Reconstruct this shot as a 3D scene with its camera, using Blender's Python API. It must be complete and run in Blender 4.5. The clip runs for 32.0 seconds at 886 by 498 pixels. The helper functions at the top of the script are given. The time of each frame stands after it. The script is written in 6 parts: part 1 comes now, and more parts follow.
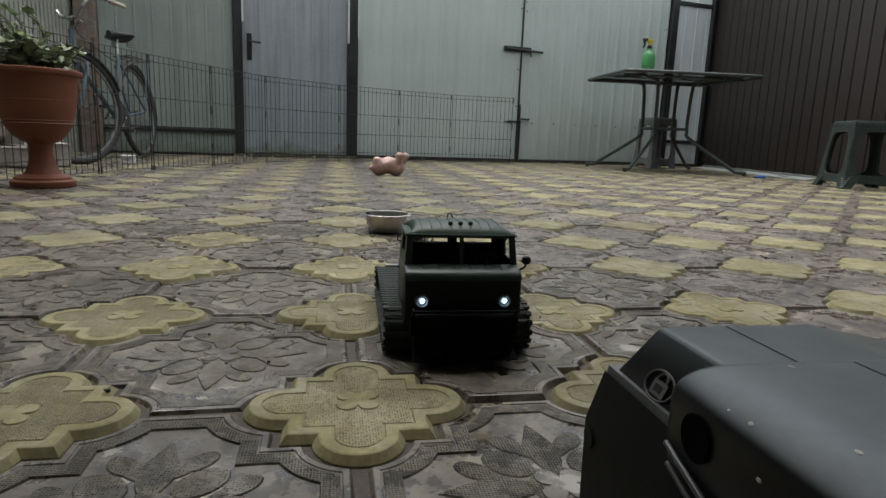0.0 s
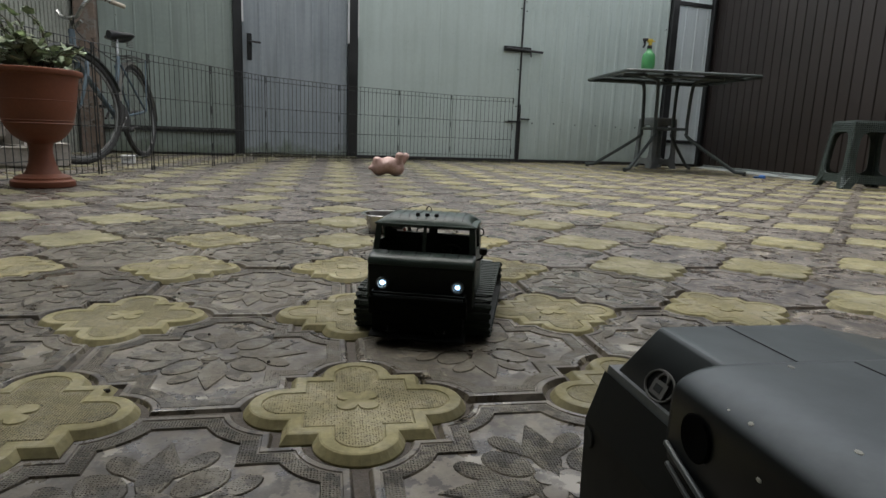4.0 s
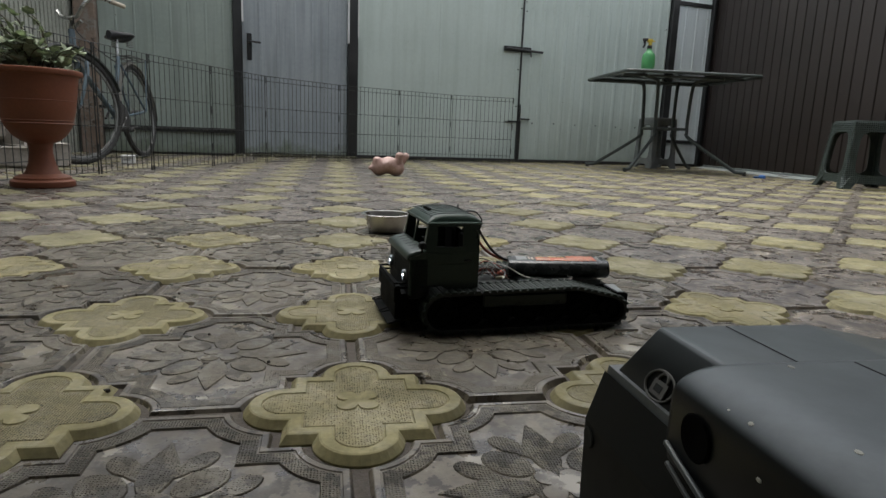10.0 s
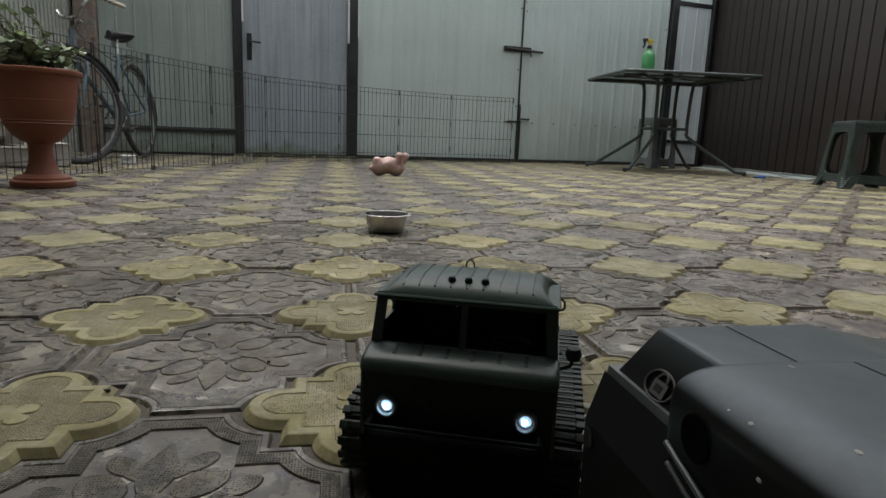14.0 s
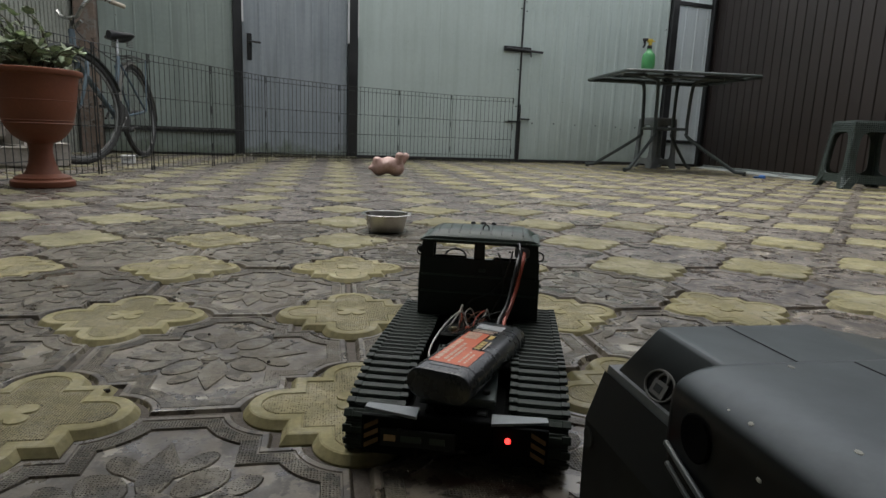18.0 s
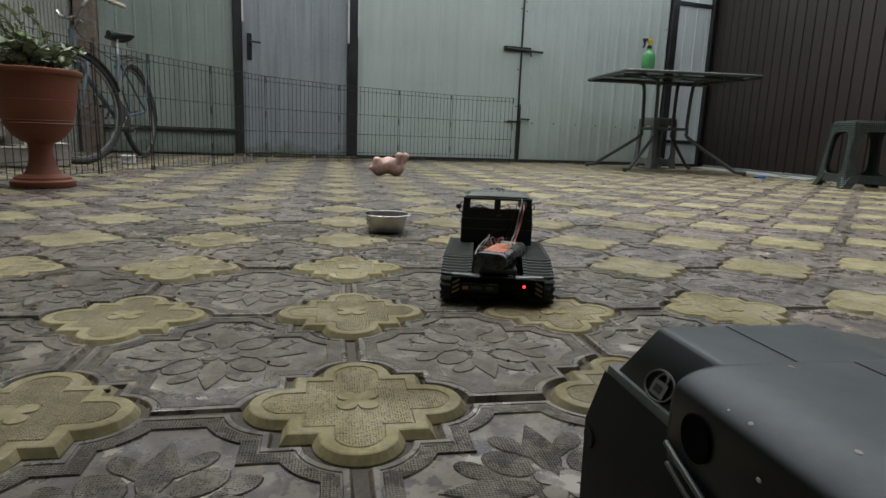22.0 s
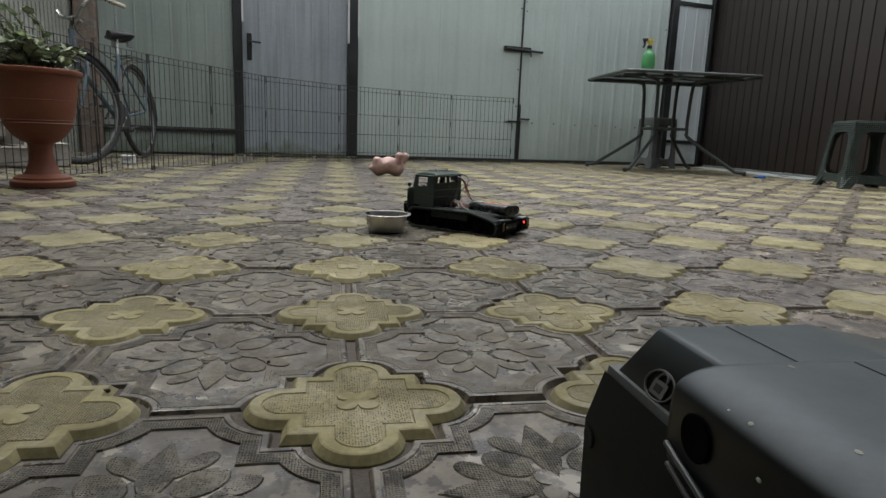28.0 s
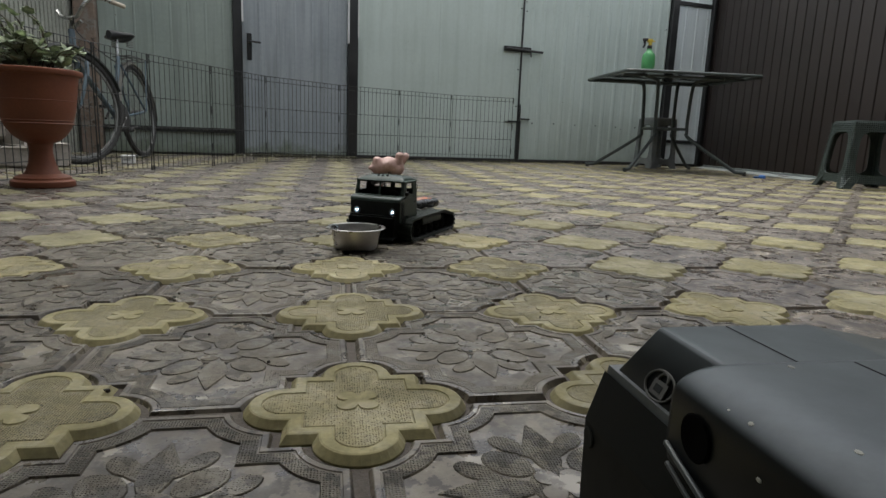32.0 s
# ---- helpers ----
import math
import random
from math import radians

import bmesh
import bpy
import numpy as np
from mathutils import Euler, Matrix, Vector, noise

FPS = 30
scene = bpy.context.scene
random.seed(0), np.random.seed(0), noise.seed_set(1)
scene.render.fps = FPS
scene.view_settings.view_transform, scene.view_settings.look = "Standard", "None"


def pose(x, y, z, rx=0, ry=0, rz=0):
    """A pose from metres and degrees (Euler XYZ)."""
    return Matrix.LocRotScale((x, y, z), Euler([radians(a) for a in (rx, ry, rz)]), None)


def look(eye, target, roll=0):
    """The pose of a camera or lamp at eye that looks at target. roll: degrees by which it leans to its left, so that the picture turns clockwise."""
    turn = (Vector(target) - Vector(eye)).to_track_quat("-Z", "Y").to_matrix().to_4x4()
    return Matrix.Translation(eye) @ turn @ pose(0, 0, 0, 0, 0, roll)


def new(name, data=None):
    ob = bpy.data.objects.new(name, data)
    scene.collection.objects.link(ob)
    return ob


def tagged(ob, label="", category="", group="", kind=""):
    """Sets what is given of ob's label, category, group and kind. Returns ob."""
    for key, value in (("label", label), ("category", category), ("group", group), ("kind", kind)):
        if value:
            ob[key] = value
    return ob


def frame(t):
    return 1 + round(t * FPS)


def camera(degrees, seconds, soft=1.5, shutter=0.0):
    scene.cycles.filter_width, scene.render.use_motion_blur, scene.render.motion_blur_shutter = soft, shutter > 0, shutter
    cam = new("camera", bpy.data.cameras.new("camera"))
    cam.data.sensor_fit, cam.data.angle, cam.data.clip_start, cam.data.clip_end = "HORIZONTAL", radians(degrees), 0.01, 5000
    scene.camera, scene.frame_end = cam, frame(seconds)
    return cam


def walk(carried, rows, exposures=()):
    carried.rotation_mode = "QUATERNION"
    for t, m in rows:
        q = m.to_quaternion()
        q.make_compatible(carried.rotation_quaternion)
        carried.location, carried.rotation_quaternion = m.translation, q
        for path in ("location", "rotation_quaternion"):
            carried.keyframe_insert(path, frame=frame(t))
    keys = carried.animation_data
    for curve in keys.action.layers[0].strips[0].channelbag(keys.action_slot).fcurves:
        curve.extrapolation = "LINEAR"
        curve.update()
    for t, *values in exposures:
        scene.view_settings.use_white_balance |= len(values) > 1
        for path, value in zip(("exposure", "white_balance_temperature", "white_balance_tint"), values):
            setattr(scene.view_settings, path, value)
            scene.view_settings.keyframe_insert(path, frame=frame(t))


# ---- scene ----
# ---------- camera: stands still near the ground ----------
cam = camera(72.5, 32.0, soft=1.5)
EYE = (-0.0208, -0.5446, 0.2550)
STAND = Matrix(((0.98475, -0.00507, -0.17391, EYE[0]), (-0.16984, 0.18877, -0.96722, EYE[1]),
                (0.03773, 0.98201, 0.18503, EYE[2]), (0, 0, 0, 1)))
walk(cam, [(0, STAND), (32, STAND)], exposures=[(0, 1.08), (12, 1.07), (14, 1.01), (17, 0.98), (19, 1.03), (22, 1.07), (32, 1.06)])

# ---------- overcast daylight ----------
world = bpy.data.worlds.new("overcast_sky")
scene.world = world
world.use_nodes = True
wn = world.node_tree.nodes
sky = wn.new("ShaderNodeTexSky")
sky.sky_type, sky.sun_disc = "NISHITA", False
sky.sun_elevation, sky.sun_rotation = radians(78), radians(-13)
sky.air_density, sky.dust_density, sky.ozone_density = 1.0, 4.0, 1.0
hue = wn.new("ShaderNodeHueSaturation")
hue.inputs["Saturation"].default_value = 0.22
world.node_tree.links.new(sky.outputs[0], hue.inputs["Color"])
world.node_tree.links.new(hue.outputs[0], wn["Background"].inputs[0])
wn["Background"].inputs[1].default_value = 0.15
sun = new("sun", bpy.data.lights.new("sun", "SUN"))
sun.data.energy, sun.data.angle, sun.data.color = 0.50, radians(60), (0.98, 1.0, 0.94)
sun.matrix_basis = look((-0.2, 0.88, 4.4), (0, 0, 0))


# ---------- materials ----------
class Nodes:
    """Short hand for a node material."""

    def __init__(self, name):
        self.mat = bpy.data.materials.new(name)
        self.mat.use_nodes = True
        self.t = self.mat.node_tree
        self.p = self.t.nodes["Principled BSDF"]

    def add(self, kind, **values):
        n = self.t.nodes.new("ShaderNode" + kind)
        for k, v in values.items():
            n.inputs[k.replace("_", " ")].default_value = v
        return n

    def link(self, a, b):
        self.t.links.new(a, b)

    def coords(self):
        return self.add("TexCoord").outputs["Object"]

    def noise(self, scale, detail=4.0, rough=0.6, where=None):
        n = self.add("TexNoise", Scale=scale, Detail=detail, Roughness=rough)
        self.link(where or self.coords(), n.inputs["Vector"])
        return n.outputs["Fac"]

    def ramp(self, fac, stops):
        r = self.add("ValToRGB")
        el = r.color_ramp.elements
        while len(el) < len(stops):
            el.new(0.5)
        for e, (pos, col) in zip(el, stops):
            e.position = pos
            e.color = (*col, 1) if isinstance(col, tuple) else (col, col, col, 1)
        self.link(fac, r.inputs[0])
        return r.outputs[0]

    def mix(self, fac, a, b, mode="MIX"):
        m = self.t.nodes.new("ShaderNodeMix")
        m.data_type, m.blend_type = "RGBA", mode
        for sock, val in ((m.inputs[0], fac), (m.inputs[6], a), (m.inputs[7], b)):
            if isinstance(val, (int, float)):
                sock.default_value = val
            elif isinstance(val, tuple):
                sock.default_value = (*val, 1)
            else:
                self.link(val, sock)
        return m.outputs[2]

    def bump(self, fac, strength, distance):
        b = self.add("Bump", Strength=strength, Distance=distance)
        self.link(fac, b.inputs["Height"])
        self.link(b.outputs[0], self.p.inputs["Normal"])
        return b

    def vary(self):
        return self.add("ObjectInfo").outputs["Random"]


def worn(name, dark, light, rough=(0.4, 0.7), scale=8.0, grain=90.0, bump=0.25, depth=0.001, metal=0.0, spec=0.5):
    """Paint, plastic or mineral with two scales of variation."""
    n = Nodes(name)
    big, fine = n.noise(scale, 5), n.noise(grain, 3)
    both = n.mix(0.35, big, fine)
    n.link(n.ramp(both, [(0.35, dark), (0.65, light)]), n.p.inputs["Base Color"])
    n.link(n.ramp(big, [(0.3, rough[0]), (0.7, rough[1])]), n.p.inputs["Roughness"])
    n.p.inputs["Metallic"].default_value = metal
    n.p.inputs["Specular IOR Level"].default_value = spec
    if bump:
        n.bump(fine, bump, depth)
    return n.mat


def sheet(name, dark, light, rough, streak=0.5, algae=0.0):
    """Old painted steel sheet: cloudy, with rain streaks, small rust specks and a ragged algae bloom near its foot."""
    n = Nodes(name)
    geo = n.coords()
    big, fine = n.noise(1.4, 5, 0.6, geo), n.noise(30, 3, 0.6, geo)
    col = n.ramp(n.mix(0.3, big, fine), [(0.35, dark), (0.65, light)])
    fall = n.add("Mapping", Scale=(1.0, 1.0, 0.045))
    n.link(geo, fall.inputs["Vector"])
    run = n.ramp(n.noise(16, 5, 0.65, fall.outputs[0]), [(0.46, 0.0), (0.66, streak)])
    col = n.mix(run, col, tuple(c * k for c, k in zip(dark, (0.74, 0.76, 0.72))))
    pale = n.ramp(n.noise(9, 4, 0.6, fall.outputs[0]), [(0.56, 0.0), (0.70, streak * 0.5)])
    col = n.mix(pale, col, tuple(min(0.8, c * 1.10) for c in light))
    rust = n.ramp(n.noise(55, 2, 0.5, geo), [(0.745, 0.0), (0.765, 0.8)])
    col = n.mix(rust, col, (0.085, 0.060, 0.040))
    if algae:
        high = n.add("SeparateXYZ")
        n.link(geo, high.inputs[0])
        lift = n.add("Math")
        lift.operation = "MULTIPLY_ADD"
        n.link(high.outputs["Z"], lift.inputs[0])
        lift.inputs[1].default_value = -2.1
        n.link(n.noise(5.5, 7, 0.72, geo), lift.inputs[2])
        col = n.mix(n.ramp(lift.outputs[0], [(0.22, 0.0), (0.44, algae)]), col, (0.105, 0.130, 0.075))
    n.link(col, n.p.inputs["Base Color"])
    n.link(n.ramp(big, [(0.3, rough[0]), (0.7, rough[1])]), n.p.inputs["Roughness"])
    n.bump(n.noise(2.2, 3, 0.5, geo), 0.12, 0.006)
    return n.mat


def stone(name, dark, mid, light, stipple, wet, chalk=None, blotch=0.0, least=0.15, smudge=0.0):
    """Cast concrete paving: mottled, damp in patches; stipple gives the pebbled grain, chalk the peeling pale film."""
    n = Nodes(name)
    geo = n.add("NewGeometry").outputs["Position"]
    big, patch, fine = n.noise(3.1, 5, 0.65, geo), n.noise(9.0, 6, 0.7, geo), n.noise(160, 4, 0.6, geo)
    col = n.ramp(n.mix(0.5, big, patch), [(0.38, dark), (0.5, mid), (0.62, light)])
    col = n.mix(0.35, col, n.ramp(n.mix(0.5, fine, n.noise(70, 4, 0.6, geo)), [(0.36, 0.22), (0.64, 0.78)]), "OVERLAY")
    shade = n.ramp(n.vary(), [(0.0, 0.82), (1.0, 1.0)])
    col = n.mix(1.0, col, shade, "MULTIPLY")
    stain = n.ramp(n.noise(21, 6, 0.75, geo), [(0.60, 0.0), (0.70, 0.5)])
    col = n.mix(stain, col, tuple(c * 0.45 for c in dark))
    if blotch:
        where = n.ramp(n.noise(2.3, 3, 0.5, geo), [(0.38, least), (0.52, blotch)])
        spot = n.ramp(n.noise(40 if least > 0.2 else 34, 6, 0.66, geo), [(0.49, 0.0), (0.54, 1.0)])
        col = n.mix(n.mix(1.0, where, spot, "MULTIPLY"), col, tuple(c * 0.36 for c in dark))
    if smudge:
        col = n.mix(n.ramp(n.noise(15, 6, 0.68, geo), [(0.50, 0.0), (0.66, smudge)]), col, (0.088, 0.078, 0.046))
    damp = n.ramp(n.noise(13, 5, 0.7, geo), [(0.46, wet[1]), (0.60, wet[0])])
    if chalk:
        bloom = n.ramp(n.noise(8.5, 7, 0.62, geo), [(0.50, 0.0), (0.66, 0.45)])
        col = n.mix(bloom, col, chalk)
        film = n.ramp(n.noise(24, 4, 0.55, geo), [(0.615, 0.0), (0.630, 0.85)])
        col = n.mix(film, col, tuple(c * 1.35 for c in chalk))
        damp = n.mix(film, damp, (0.12, 0.12, 0.12))
    n.link(damp, n.p.inputs["Roughness"])
    speck = n.ramp(n.noise(75, 2, 0.5, geo), [(0.735, 0.0), (0.76, 0.8)])
    col = n.mix(speck, col, (0.018, 0.014, 0.011))
    if stipple:
        v = n.add("TexVoronoi", Scale=400.0, Randomness=0.30)
        n.link(geo, v.inputs["Vector"])
        hole = n.ramp(v.outputs["Distance"], [(0.20, 0.0), (0.46, 1.0)])
        n.bump(n.mix(0.25, hole, fine), 1.0, 0.0018)
        pit = n.ramp(n.add("SeparateColor").outputs[0], [(0.0, 0.0), (1.0, 1.0)])
        sep = pit.node.inputs[0].links[0].from_node
        n.link(v.outputs["Color"], sep.inputs[0])
        pit.node.color_ramp.elements[0].color = (stipple, stipple, stipple, 1)
        pit.node.color_ramp.elements[1].color = (*[0.5 + stipple * 0.6] * 3, 1)
        col = n.mix(1.0, col, n.mix(hole, pit, (1.0, 1.0, 1.0)), "MULTIPLY")
    else:
        n.bump(n.mix(0.5, fine, n.noise(50, 5, 0.6, geo)), 0.35, 0.0012)
    n.link(col, n.p.inputs["Base Color"])
    return n.mat


DARK_STONE = stone("grey_purple_concrete", (0.0540, 0.0431, 0.0293), (0.0991, 0.0832, 0.0593), (0.1592, 0.1368, 0.1027), 0.0, (0.12, 0.55), (0.2252, 0.2066, 0.1678), 0.85, 0.5)
DARK_GRAIN = stone("grey_olive_stippled_concrete", (0.0671, 0.0575, 0.0391), (0.1105, 0.0960, 0.0684), (0.1559, 0.1374, 0.1005), 0.45, (0.35, 0.75), None, 0.8)
YELLOW_STONE = stone("yellow_concrete", (0.1274, 0.1116, 0.0481), (0.2065, 0.1827, 0.0850), (0.2783, 0.2486, 0.1256), 0.0, (0.45, 0.85), smudge=0.30)
YELLOW_GRAIN = stone("yellow_stippled_concrete", (0.1254, 0.1093, 0.0529), (0.2097, 0.1835, 0.0935), (0.2733, 0.2410, 0.1288), 0.16, (0.5, 0.85))
WORN_STONE = stone("worn_grey_purple_concrete", (0.0500, 0.0389, 0.0294), (0.0926, 0.0750, 0.0588), (0.1441, 0.1207, 0.0971), 0.0, (0.14, 0.58), (0.2049, 0.1825, 0.1575), 1.0, 0.7)
WORN_YELLOW = stone("worn_yellow_concrete", (0.1155, 0.1036, 0.0512), (0.1713, 0.1560, 0.0816), (0.2149, 0.1969, 0.1134), 0.0, (0.5, 0.9), smudge=0.6)
PALE_STONE = stone("pale_worn_grey_purple_concrete", (0.0697, 0.0547, 0.0398), (0.1289, 0.1051, 0.0794), (0.2008, 0.1691, 0.1313), 0.0, (0.14, 0.58), (0.2854, 0.2556, 0.2129), 1.0, 0.55)
PALE_YELLOW = stone("pale_worn_yellow_concrete", (0.1636, 0.1450, 0.0689), (0.2423, 0.2182, 0.1097), (0.3041, 0.2757, 0.1526), 0.0, (0.5, 0.9), smudge=0.6)
JOINT = worn("damp_joint_soil", (0.035, 0.028, 0.021), (0.085, 0.070, 0.054), (0.7, 0.95), 20, 200, 0.6, 0.002)
WHITE_SHEET = sheet("pale_green_white_painted_steel", (0.44, 0.515, 0.475), (0.515, 0.595, 0.555), (0.32, 0.5), 0.30, 0.10)
# left panels: a darker, greener tone than the gate leaves
LEFT_SHEET = sheet("darker_grey_green_painted_steel", (0.255, 0.305, 0.275), (0.33, 0.38, 0.34), (0.4, 0.6), 0.6, 0.55)
BRIGHT_SHEET = sheet("blue_white_painted_steel", (0.56, 0.62, 0.62), (0.65, 0.71, 0.71), (0.35, 0.5), 0.35, 0.2)
GREY_SHEET = sheet("blue_grey_painted_steel", (0.27, 0.305, 0.325), (0.36, 0.395, 0.415), (0.3, 0.5), 0.65, 0.75)
BLACK_STEEL = worn("black_painted_steel", (0.010, 0.011, 0.011), (0.025, 0.026, 0.026), (0.3, 0.5), 6, 120, 0.15, 0.0005)
BROWN_SHEET = worn("chocolate_brown_painted_steel", (0.0235, 0.0172, 0.0148), (0.0325, 0.0245, 0.0212), (0.35, 0.55), 1.5, 60, 0.1, 0.0006)
PLASTER = worn("plain_grey_plaster", (0.16, 0.155, 0.15), (0.22, 0.215, 0.205), (0.8, 0.95), 2, 60, 0.4, 0.002)
TRUCK_GREEN = worn("satin_dark_army_green_plastic", (0.024, 0.039, 0.032), (0.036, 0.054, 0.045), (0.34, 0.46), 25, 400, 0.08, 0.0003, spec=0.4)
# the army green darkened as shade for back wall, skirts and rib lines
TRUCK_SHADE = worn("army_green_plastic_shaded_copy", (0.009, 0.014, 0.0115), (0.014, 0.021, 0.017), (0.35, 0.5), 25, 400, 0.08, 0.0003, spec=0.35)
TRUCK_BLACK = worn("matt_black_plastic", (0.0085, 0.0102, 0.0097), (0.015, 0.0175, 0.0168), (0.55, 0.8), 40, 400, 0.15, 0.0003, spec=0.25)
# black plastic with the shade at bumper, belly and wheels put into it
SHADED_BLACK = worn("shaded_copy_of_black_plastic", (0.0016, 0.0021, 0.0020), (0.0034, 0.0041, 0.0038), (0.7, 0.9), 40, 400, 0.15, 0.0003, spec=0.10)
# roof copy of the army green; skylight on it is put into the colour
TRUCK_SKYLIT = worn("army_green_plastic_lit_from_above", (0.024, 0.044, 0.034), (0.036, 0.060, 0.047), (0.32, 0.46), 25, 400, 0.08, 0.0003, spec=0.28)
LUG_RUBBER = worn("scuffed_grey_black_rubber", (0.012, 0.0178, 0.0142), (0.027, 0.037, 0.030), (0.45, 0.65), 60, 400, 0.3, 0.0004, spec=0.25)
RUBBER = worn("dusty_black_rubber", (0.006, 0.0082, 0.0072), (0.016, 0.020, 0.0175), (0.5, 0.75), 60, 400, 0.3, 0.0004)


def glow(name, colour, strength):
    n = Nodes(name)
    n.p.inputs["Base Color"].default_value = (*colour, 1)
    n.p.inputs["Emission Color"].default_value = (*colour, 1)
    n.p.inputs["Emission Strength"].default_value = strength
    return n.mat


def plain(name, colour, rough=0.5, metal=0.0):
    return worn(name, tuple(c * 0.85 for c in colour), tuple(min(1, c * 1.12) for c in colour), (rough * 0.85, min(1, rough * 1.15)), 14, 200, 0.12, 0.0004, metal)


# ---------- mesh helpers ----------
def part(name, bm, material, parent=None, label="", smooth=False, at=None):
    """Links a bmesh as one mesh object, under a thing or a part if one is given."""
    me = bpy.data.meshes.new(name)
    bmesh.ops.recalc_face_normals(bm, faces=bm.faces)
    if smooth:
        for f in bm.faces:
            f.smooth = True
        for e in bm.edges:
            if len(e.link_faces) == 2 and e.calc_face_angle(0) > radians(38):
                e.smooth = False
    bm.to_mesh(me)
    bm.free()
    me.materials.append(material)
    ob = new(name, me)
    ob.parent = parent
    if at is not None:
        ob.matrix_basis = at
    if label:
        ob["label"] = label
    return ob


def empty(name, m=None):
    ob = new(name)
    ob.empty_display_size = 0.05
    if m is not None:
        ob.matrix_basis = m
    return ob


def box(bm, x0, x1, y0, y1, z0, z1, bevel=0.0, m=None, seg=1):
    vs = [bm.verts.new((x, y, z)) for x in (x0, x1) for y in (y0, y1) for z in (z0, z1)]
    fs = [bm.faces.new([vs[i] for i in q]) for q in ((0, 1, 3, 2), (4, 6, 7, 5), (0, 4, 5, 1), (2, 3, 7, 6), (0, 2, 6, 4), (1, 5, 7, 3))]
    if bevel:
        es = list({e for f in fs for e in f.edges})
        got = bmesh.ops.bevel(bm, geom=es, offset=bevel, segments=seg, affect="EDGES", profile=0.5)
        vs = list({v for f in got["faces"] for v in f.verts} | {v for v in vs if v.is_valid})
    if m is not None:
        bmesh.ops.transform(bm, matrix=m, verts=vs)
    return vs


def prism(bm, pts, z0, z1, top=0.0, m=None, cap0=True):
    """Extrudes an outline; the upper rim is drawn in by top (a sloped edge) through scaling about the outline's offset."""
    low = [bm.verts.new((x, y, z0)) for x, y in pts]
    up = inset(pts, top) if top else pts
    high = [bm.verts.new((x, y, z1)) for x, y in up]
    n = len(pts)
    for i in range(n):
        bm.faces.new((low[i], low[(i + 1) % n], high[(i + 1) % n], high[i]))
    bm.faces.new(high)
    if cap0:
        bm.faces.new(low[::-1])
    if m is not None:
        bmesh.ops.transform(bm, matrix=m, verts=low + high)
    return low + high


def inset(pts, d):
    """The outline moved inwards by d (counter-clockwise outlines)."""
    out, n = [], len(pts)
    for i in range(n):
        a, b, c = Vector(pts[i - 1]), Vector(pts[i]), Vector(pts[(i + 1) % n])
        u, v = (b - a).normalized(), (c - b).normalized()
        k = Vector((-u.y - v.y, u.x + v.x))
        k = k.normalized() if k.length > 1e-6 else Vector((-u.y, u.x))
        s = max(0.45, k.dot(Vector((-u.y, u.x))))
        out.append(tuple(b + k * (d / s)))
    return out


def rod(bm, a, b, r, seg=8, r2=None, caps=True):
    a, b = Vector(a), Vector(b)
    q = (b - a).to_track_quat("Z", "Y")
    r2 = r if r2 is None else r2
    rings = []
    for p, rad in ((a, r), (b, r2)):
        rings.append([bm.verts.new(p + q @ Vector((rad * math.cos(t), rad * math.sin(t), 0))) for t in [2 * math.pi * i / seg for i in range(seg)]])
    for i in range(seg):
        bm.faces.new((rings[0][i], rings[0][(i + 1) % seg], rings[1][(i + 1) % seg], rings[1][i]))
    if caps:
        bm.faces.new(rings[0][::-1])
        bm.faces.new(rings[1])
    return rings[0] + rings[1]


def bend(pts, steps=6):
    """A smooth line through the given places."""
    p = [Vector(q) for q in pts]
    p = [2 * p[0] - p[1]] + p + [2 * p[-1] - p[-2]]
    out = []
    for i in range(1, len(p) - 2):
        for k in range(steps):
            t = k / steps
            a, b, c, d = p[i - 1], p[i], p[i + 1], p[i + 2]
            out.append(0.5 * ((2 * b) + (c - a) * t + (2 * a - 5 * b + 4 * c - d) * t * t + (3 * b - a - 3 * c + d) * t ** 3))
    return out + [p[-2]]


def tube(bm, pts, r, seg=7, closed=False):
    """A pipe along a line; r is a number or one radius per place."""
    pts = [Vector(p) for p in pts]
    n = len(pts)
    rad = r if isinstance(r, (list, tuple)) else [r] * n
    up, rings = None, []
    for i, p in enumerate(pts):
        d = (pts[(i + 1) % n] - pts[i - 1]) if closed else (pts[min(i + 1, n - 1)] - pts[max(i - 1, 0)])
        d.normalize()
        if up is None:
            up = d.orthogonal().normalized()
        up = (up - d * up.dot(d)).normalized()
        side = d.cross(up)
        rings.append([bm.verts.new(p + rad[i] * (up * math.cos(t) + side * math.sin(t))) for t in [2 * math.pi * k / seg for k in range(seg)]])
    for i in range(n if closed else n - 1):
        a, b = rings[i], rings[(i + 1) % n]
        for k in range(seg):
            bm.faces.new((a[k], a[(k + 1) % seg], b[(k + 1) % seg], b[k]))
    if not closed:
        bm.faces.new(rings[0][::-1])
        bm.faces.new(rings[-1])


def lathe(bm, profile, seg=40, m=None):
    """Turns (radius, height) pairs about the z axis; ends on the axis close."""
    rings, made = [], []
    for r, z in profile:
        if r < 1e-6:
            rings.append([bm.verts.new((0, 0, z))])
        else:
            rings.append([bm.verts.new((r * math.cos(t), r * math.sin(t), z)) for t in [2 * math.pi * i / seg for i in range(seg)]])
        made += rings[-1]
    for a, b in zip(rings, rings[1:]):
        for i in range(seg):
            j = (i + 1) % seg
            if len(a) == 1:
                bm.faces.new((a[0], b[j], b[i]))
            elif len(b) == 1:
                bm.faces.new((a[i], a[j], b[0]))
            else:
                bm.faces.new((a[i], a[j], b[j], b[i]))
    if m is not None:
        bmesh.ops.transform(bm, matrix=m, verts=made)
    return made


